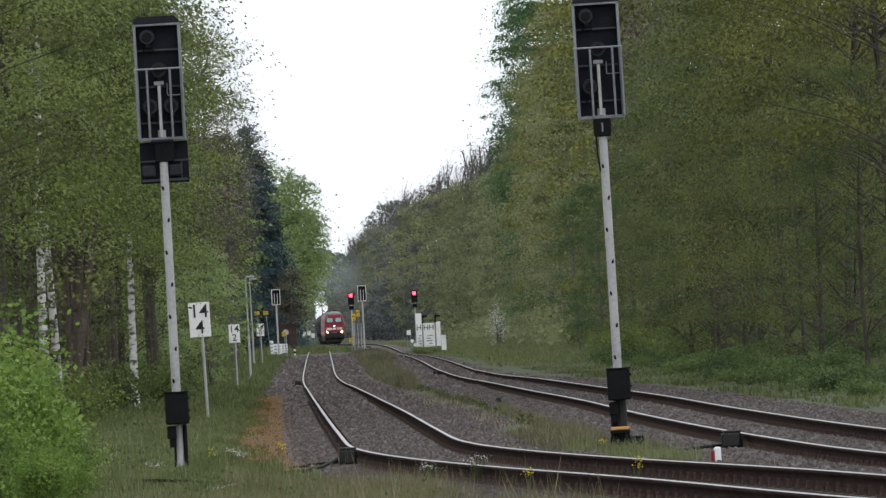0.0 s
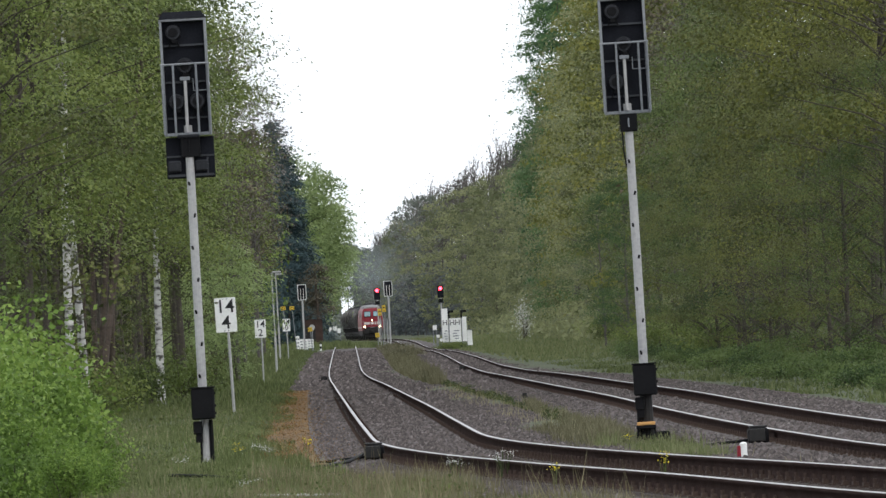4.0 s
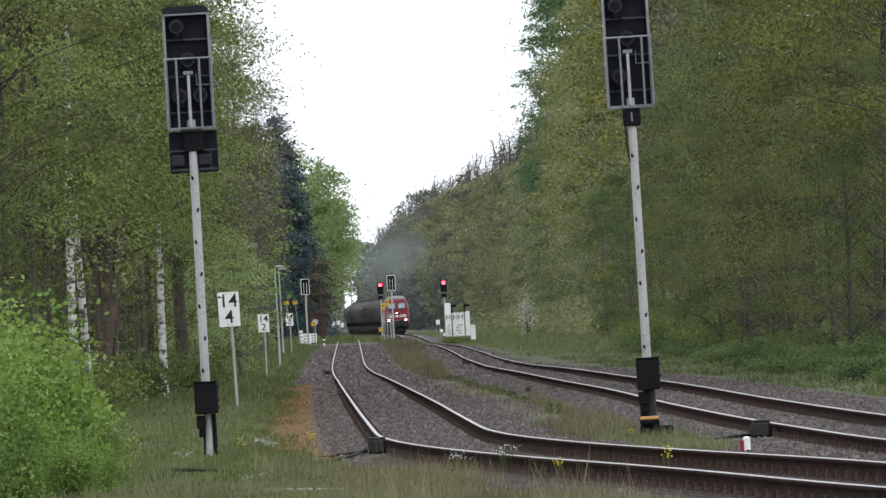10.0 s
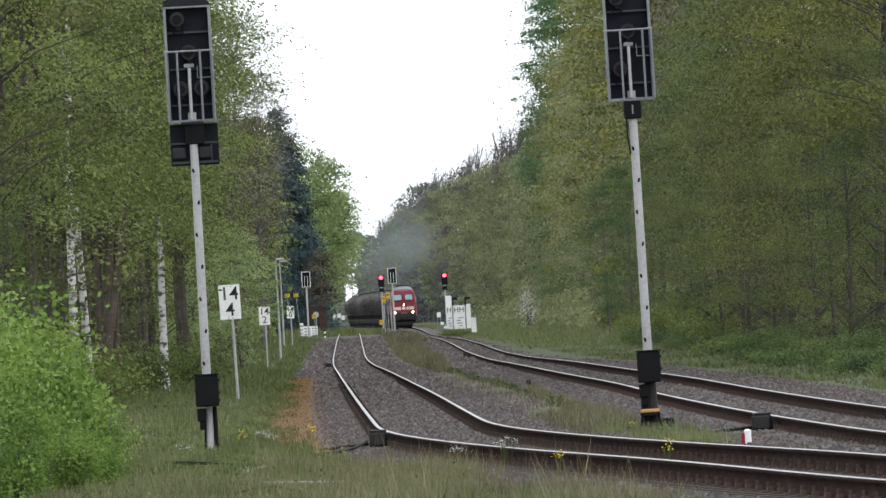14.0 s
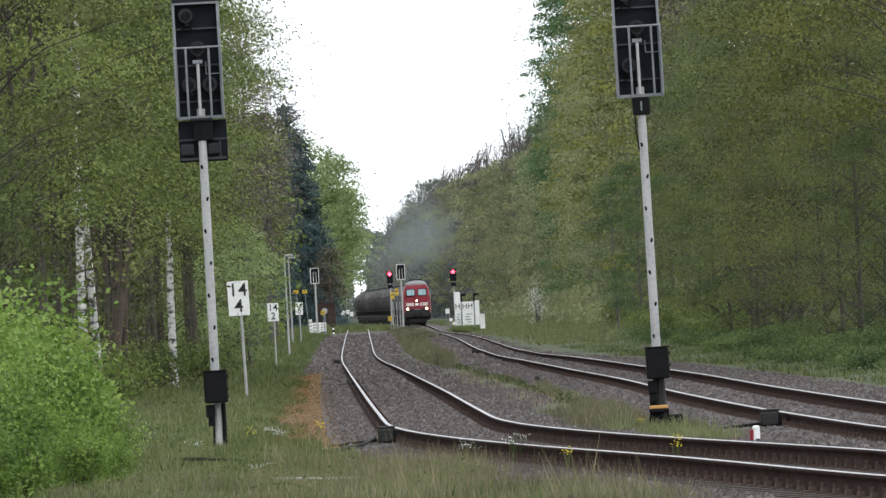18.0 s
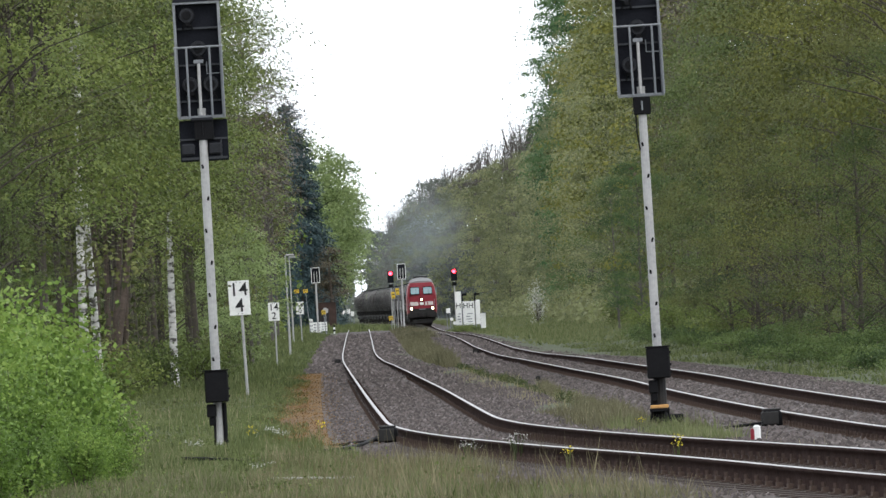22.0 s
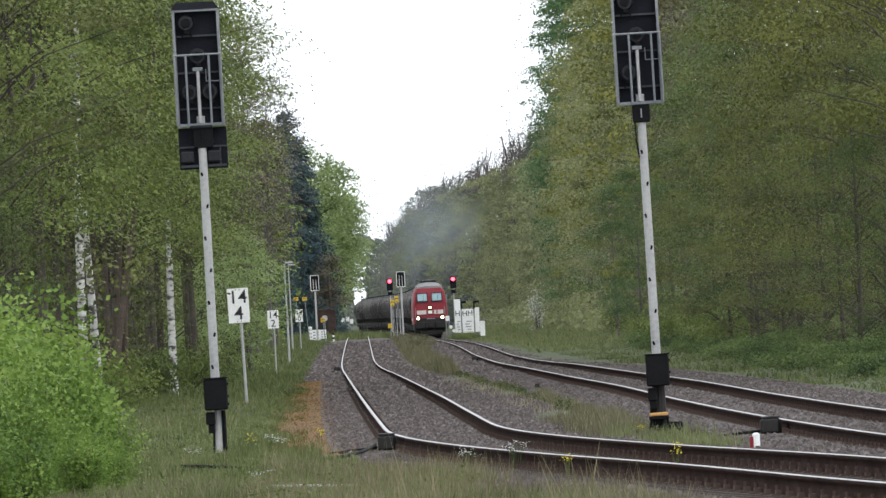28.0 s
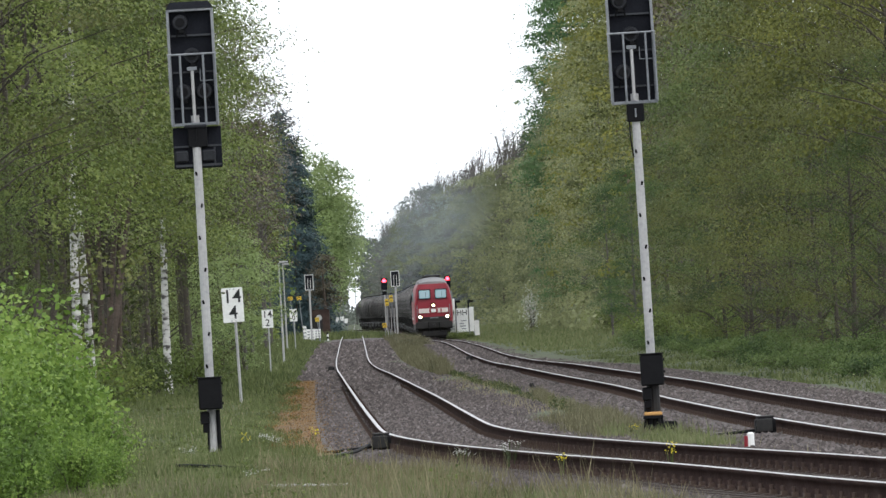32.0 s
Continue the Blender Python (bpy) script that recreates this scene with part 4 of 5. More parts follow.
def grass(name, label, n, y0, y1, xf, height, width, mat, seed, power=1.3):
    """Single blades, one triangle each, standing on the ground."""
    rng = np.random.default_rng(seed)
    y = y0 + (y1 - y0) * rng.random(n) ** power
    lo, hi = xf(y)
    x = lo + (hi - lo) * rng.random(n)
    for cf, half in ((curve_left, 1.75), (curve_right, 1.9)):
        keep = (np.abs(x - cf(y)) > half * (0.9 + 0.2 * rng.random(len(x)))) | ((cf is curve_left) & (y > 800))
        x, y = x[keep], y[keep]
    n = len(x)
    z = ground_z(x, y) - 0.02
    patch = 0.65 + 0.5 * np.sin(x * 1.7 + np.sin(y * 0.35) * 2) * np.sin(y * 0.23 + x) + 0.25 * rng.random(n)
    edge = np.minimum(np.abs(x - curve_left(y)), np.abs(x - curve_right(y)))
    h = height * np.clip(patch, 0.25, 1.4) * (0.5 + rng.random(n)) * np.where((y < 800) & (y > 137), np.clip((edge - 1.5) / np.where((x > curve_left(y)) & (x < curve_right(y)), 0.55, 1.6), 0.3, 1), 1)
    a = rng.random(n) * 6.283
    w = width * (0.6 + 0.8 * rng.random(n))
    lean = rng.normal(size=(n, 2)) * 0.28 * h[:, None]
    c = np.stack([x, y, z], -1)
    u = np.stack([np.cos(a) * w, np.sin(a) * w * 0.4, np.zeros(n)], -1)
    v = np.stack([c - u, c + u, c + np.stack([lean[:, 0], lean[:, 1], h], -1)], 1).reshape(-1, 3)
    tagged(raw(name, v, np.arange(3 * n).reshape(-1, 3), mat), label, "grass", "", "stuff")


grass("grass", "green verge grass beside the curving track", 60000, 88, 260, lambda y: (-0.04 * y - 1.5, curve_left(y) - 2.3), 0.16, 0.011, L_BLADE, 71)
grass("grass", "green verge grass farther along the line", 42000, 240, 760, lambda y: (np.full_like(y, -12.5), curve_left(y) - 2.0), 0.24, 0.03, L_BLADE, 72)
grass("grass", "short grass in front of the tracks", 36000, 84, 150, lambda y: (np.full_like(y, -4.5), curve_left(y) - np.where(y > 127, 2.4, 1.9)), 0.13, 0.009, L_BLADE, 73, 1.0)
grass("grass", "grass strip between the two tracks", 9000, 128, 420, lambda y: (curve_left(y) + 2.8, curve_right(y) - 2.3), 0.11, 0.012, L_BLADE, 74)
grass("grass", "grass bank between the track and the wood", 40000, 170, 900, lambda y: (curve_right(y) + 3.0, np.full_like(y, 12.5)), 0.13, 0.026, L_BLADE, 75)
grass("grass", "grass beside the far ballast", 12000, 480, 1300, lambda y: (curve_right(y) + 2.2, np.full_like(y, 12.0)), 0.30, 0.06, L_BLADE, 79, 1.0)
grass("dry_grass", "dry tufts on the gravel before the rails", 9000, 84, 116, lambda y: (np.full_like(y, -2.0), curve_left(y) - 1.3), 0.20, 0.006, L_DRY, 80, 1.0)
grass("grass", "thin grass growing into the rusty strip", 12000, 133, 300, lambda y: (curve_left(y) - 2.9, curve_left(y) - 1.85), 0.20, 0.011, L_BLADE, 87)
grass("grass", "bright grass tuft round the signal's foot", 3800, 119, 141, lambda y: (curve_left(y) + 1.95, np.minimum(curve_right(y) - 1.6, 3.6)), 0.21, 0.010, L_BLADE, 88, 1.0)
grass("dry_grass", "brownish weeds before the signal's foot", 3200, 136, 165, lambda y: (np.full_like(y, 1.2), np.full_like(y, 2.75)), 0.24, 0.010, L_STRAW, 89, 1.0)
grass("dry_stalks", "tall thin dry stalks before the rails", 900, 87, 98, lambda y: (np.full_like(y, -1.0), np.full_like(y, 4.4)), 0.42, 0.007, L_DRY, 84, 1.0)
grass("dry_grass", "grey straw left from last year before the rails", 26000, 84, 106, lambda y: (np.full_like(y, -4.2), np.full_like(y, 3.4)), 0.15, 0.007, L_STRAW, 85, 1.0)
grass("dry_grass", "brownish dry weeds between the two tracks", 7000, 128, 210, lambda y: (curve_left(y) + 2.8, curve_right(y) - 2.3), 0.17, 0.010, L_STRAW, 86, 1.0)
grass("dry_grass", "dry straw-coloured stalks among the grass", 16000, 86, 300, lambda y: (np.full_like(y, -6.0), np.full_like(y, 5.0)), 0.19, 0.006, L_DRY, 76)
grass("dry_grass", "dry tall grass between the tracks farther off", 20000, 330, 800, lambda y: (curve_left(y) + 2.3, curve_right(y) - 2.2), 0.36, 0.018, L_STRAW, 77, 1.0)


grass("grass", "tall grass that hides the far end of the curving track", 9000, 790, 960, lambda y: (np.full_like(y, -12.0), curve_right(y) - 2.6), 0.45, 0.06, L_BLADE, 78, 1.0)


def weeds(label, n, y0, y1, xf, height, size, mat, seed):
    """Small broad leaves of low weeds, too many to count."""
    rng = np.random.default_rng(seed)
    y = y0 + (y1 - y0) * rng.random(n) ** 1.3
    lo, hi = xf(y)
    x = lo + (hi - lo) * rng.random(n)
    clump = np.sin(x * 3.1 + 2 * np.sin(y * 0.5)) * np.sin(y * 0.7 + x * 1.3)
    keep = clump > -0.1
    x, y, clump = x[keep], y[keep], clump[keep]
    z = ground_z(x, y) + height * rng.random(len(x)) * (0.4 + clump)
    v, f = leaf_quads(np.stack([x, y, z], -1), size * (0.6 + 0.8 * rng.random(len(x))), rng, 0.5, 0.7, True)
    tagged(raw("weeds", v, f, mat), label, "weeds", "", "stuff")


weeds("low leafy weeds in the verge grass", 18000, 92, 280, lambda y: (-0.035 * y - 1.0, curve_left(y) - 2.4), 0.24, 0.036, L_FRESH, 91)
weeds("low weeds on the bank before the wood", 14000, 170, 520, lambda y: (curve_right(y) + 3.4, np.full_like(y, 12.0)), 0.20, 0.065, L_BLADE, 92)
weeds("low weeds between the two tracks", 5000, 128, 330, lambda y: (curve_left(y) + 2.6, curve_right(y) - 2.4), 0.16, 0.045, L_OLIVE, 93)


# ---- railway things ----
def text_part(words, size, x, y, z, parent, label="", thick=0.006):
    """Lettering that faces the camera's side, as a mesh."""
    cu = bpy.data.curves.new("lettering", 'FONT')
    cu.body, cu.size, cu.align_x, cu.align_y, cu.extrude, cu.offset = words, size, 'CENTER', 'CENTER', thick, size * 0.004
    tmp = bpy.data.objects.new("lettering", cu)
    scene.collection.objects.link(tmp)
    me = bpy.data.meshes.new_from_object(tmp.evaluated_get(bpy.context.evaluated_depsgraph_get()))
    bpy.data.objects.remove(tmp)
    me.materials.clear()
    me.materials.append(M_INK)
    ob = new("lettering", me)
    ob.matrix_world = pose(x, y, z, 90, 0, 0)
    ob.parent = parent
    return tagged(ob, label)


def light_signal(x, y, z, lower_panel, tilt=0.0):
    """A colour-light signal seen from behind: mast, screen in a steel frame, guard rails, lamp housings, boxes."""
    e = thing("light_signal", pose(x, y, z, 0, tilt, 0), "grey mast, black signal screen from behind" + (", extra black panel below" if lower_panel else ""), "railway signal", "signals before the station")
    mast = rodp("mast", (0, 0, -0.3), (0, 0, 4.45), 0.062, M_MAST, e, 0.055, 14, "pale grey steel mast")
    for k in range(7):
        s = 1 if k % 2 else -1
        rodp("step_bolt", (0.0 + 0.02 * s, -0.05, 1.15 + 0.42 * k), (0.03 * s, -0.085, 1.19 + 0.42 * k), 0.014, M_BLACK, mast, None, 6)
    # screen
    boxp("screen", (0, 0.05, 5.08), (0.56, 0.05, 1.48), M_SCREEN, e, 0.01)
    bm = bmx()
    for sx in (-1, 1):
        box(bm, (sx * 0.29, -0.02, 5.08), (0.035, 0.14, 1.50), 0.004)
    box(bm, (0, -0.02, 4.335), (0.61, 0.14, 0.04), 0.004)
    box(bm, (0, -0.02, 5.83), (0.61, 0.14, 0.03), 0.004)
    part("screen_frame", bm, M_GREY_STEEL, e, "galvanised frame round the screen")
    for zz in (4.55, 5.02, 5.50):
        boxp("rib", (0, 0.0, zz), (0.54, 0.04, 0.024), M_RIB, e)
    bm = bmx()
    vs = [(-0.31, -0.10, 5.85), (0.31, -0.10, 5.85), (0.31, 0.30, 5.85), (-0.31, 0.30, 5.85), (-0.25, -0.06, 5.94), (0.25, -0.06, 5.94), (0.25, 0.26, 5.94), (-0.25, 0.26, 5.94)]
    v = [bm.verts.new(q) for q in vs]
    for q in ((0, 1, 5, 4), (1, 2, 6, 5), (2, 3, 7, 6), (3, 0, 4, 7), (4, 5, 6, 7), (3, 2, 1, 0)):
        bm.faces.new([v[i] for i in q])
    part("roof_cap", bm, M_SCREEN, e, "black sloping cap")
    for lx, lz in ([(-0.13, 5.67), (0.0, 5.23), (-0.13, 4.76), (0.14, 4.76)] if lower_panel else [(-0.13, 5.67), (0.0, 5.23), (-0.13, 4.74)]):
        h = rodp("lamp_housing", (lx, 0.03, lz), (lx, -0.10, lz), 0.108, M_HOUSING, e, 0.092, 20, "round black lamp housing")
        rodp("cover_ring", (lx, -0.095, lz), (lx, -0.112, lz), 0.064, M_BLACK, h, 0.058, 16)
        boxp("cable_gland", (lx + 0.01, -0.06, lz - 0.115), (0.07, 0.07, 0.06), M_BLACK, h, 0.008)
        for gx in (-0.035, 0.045):
            rodp("gland_cable", (lx + gx, -0.06, lz - 0.10), (lx + gx * 1.7, -0.03, lz - 0.20), 0.010, M_BLACK, h, None, 6)
        for q in range(3):
            a = 0.9 + 2.1 * q
            rodp("screw", (lx + 0.078 * math.cos(a), -0.10, lz + 0.078 * math.sin(a)), (lx + 0.078 * math.cos(a), -0.116, lz + 0.078 * math.sin(a)), 0.008, M_RIB, h, None, 6)
    # guard
    rodp("guard_rail", (-0.32, -0.13, 5.25), (0.32, -0.13, 5.25), 0.014, M_GREY_STEEL, e, None, 8)
    for gx in ((-0.30, -0.155, 0.145, 0.30) if lower_panel else (-0.30, -0.105, 0.188, 0.30)):
        rodp("guard_bar", (gx, -0.13, 4.34), (gx, -0.13, 5.25), 0.015, M_GREY_STEEL, e, None, 8)
    rodp("cable_tube", (-0.005, -0.10, 4.36), (-0.005, -0.10, 5.04), 0.022, M_MAST, e, None, 10, "pale cable tube")
    boxp("tube_bracket", (-0.005, -0.10, 5.06), (0.13, 0.05, 0.05), M_GREY_STEEL, e, 0.006)
    bm = bmx()
    rod(bm, (0.10, -0.08, 5.06), (0.10, -0.08, 4.90), 0.007, None, 6)
    rod(bm, (0.10, -0.08, 4.90), (0.27, -0.08, 4.90), 0.007, None, 6)
    part("conduit", bm, M_GREY_STEEL, e)
    if lower_panel:
        boxp("lower_panel", (0.01, 0.06, 4.03), (0.63, 0.06, 0.54), M_SCREEN, e, 0.008, "black lower panel")
        boxp("panel_seam", (0.01, 0.02, 4.05), (0.62, 0.03, 0.022), M_RIB, e)
        boxp("panel_edge", (0.01, 0.02, 3.80), (0.60, 0.04, 0.03), M_RIB, e)
        boxp("panel_divider", (0.23, 0.02, 3.92), (0.02, 0.03, 0.22), M_RIB, e)
        for bx in (-0.20, 0.15):
            boxp("panel_lamp", (bx, 0.0, 3.92), (0.17, 0.08, 0.15), M_HOUSING, e, 0.02)
        boxp("bracket", (0.0, -0.05, 4.31), (0.30, 0.10, 0.05), M_HOUSING, e, 0.015)
        boxp("mast_head", (0.02, -0.02, 4.17), (0.25, 0.10, 0.27), M_BLACK, e, 0.01)
        rodp("lock_bar", (0.0, -0.08, 4.27), (0.0, -0.08, 4.10), 0.012, M_BLACK, e, None, 6)
    else:
        boxp("mast_head", (0, -0.01, 4.20), (0.23, 0.16, 0.24), M_BLACK, e, 0.015)
        rodp("lock_bar", (0.0, -0.10, 4.26), (0.0, -0.10, 4.14), 0.012, M_GREY_STEEL, e, None, 6)
    if not lower_panel:
        v, f = tube([(-0.09, -0.06, 4.12), (-0.085, -0.06, 3.85), (-0.06, -0.05, 3.62)], [0.011] * 3, 6)
        raw("mast_cable", [tuple(u) for u in v], f, M_BLACK, e)
    # switch box low on the mast
    bx = boxp("switch_box", (0.0, -0.14, 0.81), (0.305, 0.20, 0.41), M_BLACK, e, 0.018, "black switch box")
    boxp("box_lid", (0.0, -0.14, 1.022), (0.325, 0.22, 0.018), M_BLACK, bx, 0.004)
    for hz in (0.68, 0.78, 0.94):
        boxp("hinge", (0.16, -0.16, hz), (0.022, 0.04, 0.03), M_BLACK, bx)
    boxp("terminal_box", (-0.085, -0.10, 0.50), (0.12, 0.14, 0.17), M_BLACK, e, 0.012)
    boxp("cable_clamp", (-0.075, -0.10, 0.36), (0.085, 0.10, 0.11), M_BLACK, e, 0.01)
    if lower_panel:
        rodp("ground_cable", (0.085, -0.03, -0.1), (0.085, -0.03, 0.6), 0.028, M_BLACK, e, None, 8)
        rodp("ground_cable", (-0.065, -0.05, -0.1), (-0.05, -0.06, 0.36), 0.014, M_BLACK, e, None, 8)
    else:
        rodp("foot_tube", (0, 0, -0.2), (0, 0, 0.62), 0.085, M_UNDER, e, None, 12)
        rodp("ground_cable", (-0.10, -0.05, -0.1), (-0.08, -0.06, 0.42), 0.05, M_BLACK, e, None, 8)
        boxp("warning_plate", (-0.02, -0.12, 0.235), (0.24, 0.18, 0.045), M_ORANGE, e, 0.01, "faded orange cover plate")
        boxp("foot_plate", (-0.02, -0.11, 0.19), (0.26, 0.20, 0.045), M_BLACK, e, 0.006)
        for fx in (-0.12, -0.05, 0.03, 0.09):
            rodp("foot_cable", (fx, -0.14, 0.18), (fx * 1.3 - 0.01, -0.16, -0.08), 0.017, M_BLACK, e, None, 7)
        boxp("ground_box", (0.20, -0.08, 0.05), (0.17, 0.16, 0.15), M_BLACK, e, 0.01)
    return e


light_signal(-3.055, 138.0, -0.185, True, -0.17)
light_signal(2.742, 139.0, -0.18, False, -0.6)


def far_signal(x, y, h, red, z=-0.2):
    lab = "black signal head on a slim mast showing a red light" if red else "slim white mast with a framed signal screen seen from behind"
    e = thing("light_signal", pose(x, y, z), lab, "railway signal", "signals at the station")
    rodp("mast", (0, 0, -0.2), (0, 0, h - 1.2), 0.07, M_MAST, e, None, 10)
    boxp("screen", (0, 0.05, h - 0.6), (0.58, 0.05, 1.1), M_SCREEN, e, 0.01)
    if red:
        rodp("red_lamp", (0.0, -0.03, h - 0.28), (0.0, -0.10, h - 0.28), 0.17, M_RED_LENS, e, None, 16, "lit red lamp")
        rodp("lamp_hood", (0.0, 0.02, h - 0.28), (0.0, -0.07, h - 0.28), 0.27, M_BLACK, e, None, 16)
        boxp("lower_box", (0.0, -0.02, h - 1.45), (0.42, 0.2, 0.35), M_BLACK, e, 0.02)
    else:
        bm = bmx()
        for sx in (-0.29, 0.29):
            box(bm, (sx, -0.05, h - 0.6), (0.04, 0.12, 1.1))
        for sx in (-0.1, 0.1):
            box(bm, (sx, -0.09, h - 0.7), (0.03, 0.05, 0.75))
        for sz in (h - 1.13, h - 0.05):
            box(bm, (0, -0.05, sz), (0.62, 0.12, 0.04))
        part("screen_frame", bm, M_WHITE, e, "pale frame")
    return e


far_signal(-9.34, 760, 5.05, False)
far_signal(-3.15, 760, 5.0, False)
far_signal(-5.2, 1000, 5.4, True)
far_signal(0.80, 1000, 5.3, True)


def km_board(x, y, top, bottom, lift, lean=0.0):
    """A kilometre board: white plate with two black numbers on a tube post. The hectometre marks are public line marks."""
    z = float(ground_z(x, y)) + lift
    e = thing("kilometre_board", pose(x, y, z, 0, lean, 0), "white kilometre board, black numbers, on a grey post in grass", "kilometre board", "kilometre boards")
    rodp("post", (0.03, 0.03, -0.5), (0.03, 0.03, 2.25), 0.032, M_MAST, e, None, 10)
    boxp("plate", (0, 0, 2.0), (0.445, 0.022, 0.73), M_WHITE, e, 0.004, "white enamel plate")
    text_part(top, 0.40, 0.0, -0.012, 2.17, e, "black numbers")
    text_part(bottom, 0.40, 0.0, -0.012, 1.83, e, "black number")
    for bz in (2.335, 1.665):
        for bx in (-0.04, 0.04):
            rodp("bolt", (bx, -0.01, bz), (bx, -0.022, bz), 0.011, M_BLACK, e, None, 6)
    return e


km_board(-4.33, 223, "14", "4", 0.14, -1.2)
km_board(-6.97, 425, "14", "2", 0.27)
km_board(-8.70, 625, "14", "0", 0.13)


def platform_lamp(x, y, h, arm):
    e = thing("platform_lamp", pose(x, y, float(ground_z(x, y))), "slim grey lamp post with a small flat lamp head", "lamp post", "lamp posts on the verge")
    rodp("post", (0, 0, -0.2), (0, 0, h * 0.42), 0.06, M_MAST, e, 0.055, 10)
    rodp("upper_post", (0, 0, h * 0.42), (-0.02, 0, h), 0.042, M_MAST, e, 0.034, 10)
    rodp("arm", (-0.02, 0, h), (arm, 0, h + 0.05), 0.03, M_GREY_STEEL, e, None, 8)
    boxp("lamp_head", (arm, 0, h + 0.05), (0.42, 0.22, 0.10), M_MAST, e, 0.03, "pale lamp head")
    return e


platform_lamp(-7.82, 520, 4.95, 0.22)
platform_lamp(-9.24, 630, 5.15, 0.16)


def magnet(cf, y, side=-1):
    """Train-control magnet bolted outside the rail, with a cable to the verge."""
    x = float(cf(y)) + side * 0.98
    e = thing("track_magnet", pose(x, y, float(rail_z(cf, y))), "black train-control magnet bolted beside the rail", "track magnet", "track magnets")
    boxp("housing", (0, 0, -0.075), (0.25, 0.62, 0.23), M_BLACK, e, 0.04)
    boxp("lid", (0, 0, 0.045), (0.22, 0.56, 0.02), M_UNDER, e, 0.006)
    boxp("end_bracket", (side * 0.02, -0.34, -0.06), (0.20, 0.05, 0.16), M_UNDER, e, 0.01)
    boxp("bracket", (-side * 0.20, 0, -0.13), (0.16, 0.25, 0.05), M_UNDER, e)
    v, f = tube([(side * 0.1, 0.1, -0.12), (side * 0.5, 0.0, -0.15), (side * 0.95, 0.1, -0.19)], [0.02, 0.02, 0.02], 6)
    raw("cable", [tuple(q) for q in v], f, M_BLACK, e)
    return e


magnet(curve_left, 135.5)
magnet(curve_left, 430)
magnet(curve_right, 130)
magnet(curve_right, 420)


def yellow_boards(x, y, n, h=3.0, w=0.34, t=0.62, gap=0.22):
    for k in range(n):
        e = thing("speed_board", pose(x + k * (w + gap), y + k * 4, float(ground_z(x, y)), 0, -4, 0), "small yellow board with dark marks on a thin post", "track sign", "yellow boards")
        rodp("post", (0, 0, -0.2), (0, 0, h), 0.025, M_GREY_STEEL, e, None, 8)
        plate = boxp("plate", (0, -0.04, h - 0.1), (w, 0.03, t), M_YELLOW, e, 0.008, "yellow plate")
        for s in (-1, 1):
            bm = bmx()
            box(bm, (s * w * 0.2, -0.06, h - 0.1 + t * 0.12), (w * 0.5, 0.012, t * 0.13), 0, Matrix.Rotation(s * radians(38), 3, 'Y'))
            part("mark", bm, M_INK, plate)
        boxp("mark", (0.0, -0.06, h - 0.1 - t * 0.34), (w * 0.34, 0.012, t * 0.12), M_INK, plate)


yellow_boards(-3.74, 780, 1, 2.9, 0.27, 0.5)
yellow_boards(-3.42, 786, 1, 3.2, 0.27, 0.5)
yellow_boards(-4.05, 770, 1, 1.25, 0.3, 0.32)
for px in (-3.9, -3.62, -3.38):
    stick = thing("marker_stick", pose(px, 772, -0.3), "thin grey post beside the yellow boards", "post", "thin posts")
    rodp("body", (0, 0, -0.2), (0, 0, 2.4), 0.028, M_MAST, stick)
yellow_boards(-10.25, 740, 2, 3.2, 0.34, 0.26)
yellow_boards(-8.6, 745, 1, 1.75, 0.30, 0.30)


def notice_board(x, y, w, h, z0, words):
    e = thing("white_board", pose(x, y, float(ground_z(x, y))), "white board" + (" with black letter " + words if words else "") + " on two posts beside the track", "track board", "white boards by the track")
    boxp("plate", (0, 0, z0 + h / 2), (w, 0.05, h), M_WHITE, e, 0.006)
    for s in (-1, 1):
        rodp("post", (s * w * 0.4, 0.06, -0.2), (s * w * 0.4, 0.06, z0 + h), 0.035, M_GREY_STEEL, e, None, 8)
    if words:
        text_part(words, 0.56, 0, -0.03, z0 + min(h - 0.35, 1.45), e, "black letters")
        for k in range(4):
            boxp("bar", (w * (0.12 - 0.08 * (k % 3)), -0.03, z0 + 0.25 + 0.2 * k), (w * (0.35 + 0.12 * (k % 2)), 0.012, 0.07), M_GREY_STEEL, e)
    return e


notice_board(0.86, 801, 0.46, 2.55, 0.55, "H")
notice_board(1.60, 800, 0.90, 1.80, 0.50, "HH")
notice_board(2.31, 800, 0.36, 1.85, 0.55, "")
for px, pz in ((0.30, 0.75), (0.52, 0.45)):
    dial = thing("round_sign", pose(px, 799, -0.2), "small round white sign low beside the white boards", "track sign")
    rodp("post", (0, 0.04, -0.2), (0, 0.04, pz), 0.03, M_GREY_STEEL, dial)
    rodp("plate", (0, 0, pz), (0, -0.03, pz), 0.13, M_WHITE, dial, None, 18)
for bx in (1.22, 2.18):
    flag = thing("dark_plate", pose(bx, 799, 2.2), "small dark notched plate beside the white boards", "track sign", "dark plates")
    boxp("plate", (0.1, 0, 0.16), (0.42, 0.04, 0.16), M_BLACK, flag)
    boxp("stem", (-0.06, 0, -0.1), (0.12, 0.04, 0.5), M_BLACK, flag)
    rodp("post", (-0.06, 0.06, -2.45), (-0.06, 0.06, 0.1), 0.03, M_GREY_STEEL, flag)
notice_board(0.07, 800, 0.30, 0.36, 1.55, "")
for x, y, q in ((0.7, 792, 0.42), (1.15, 790, 0.5), (1.75, 791, 0.45), (2.2, 789, 0.38), (0.2, 793, 0.3)):
    plant(B["green"], x, y, q, x * 200)
cab = thing("white_cabinet", pose(2.62, 780, -0.2), "narrow white cabinet beside the track", "cabinet")
boxp("body", (0, 0, 0.55), (0.36, 0.3, 1.1), M_WHITE, cab, 0.02)
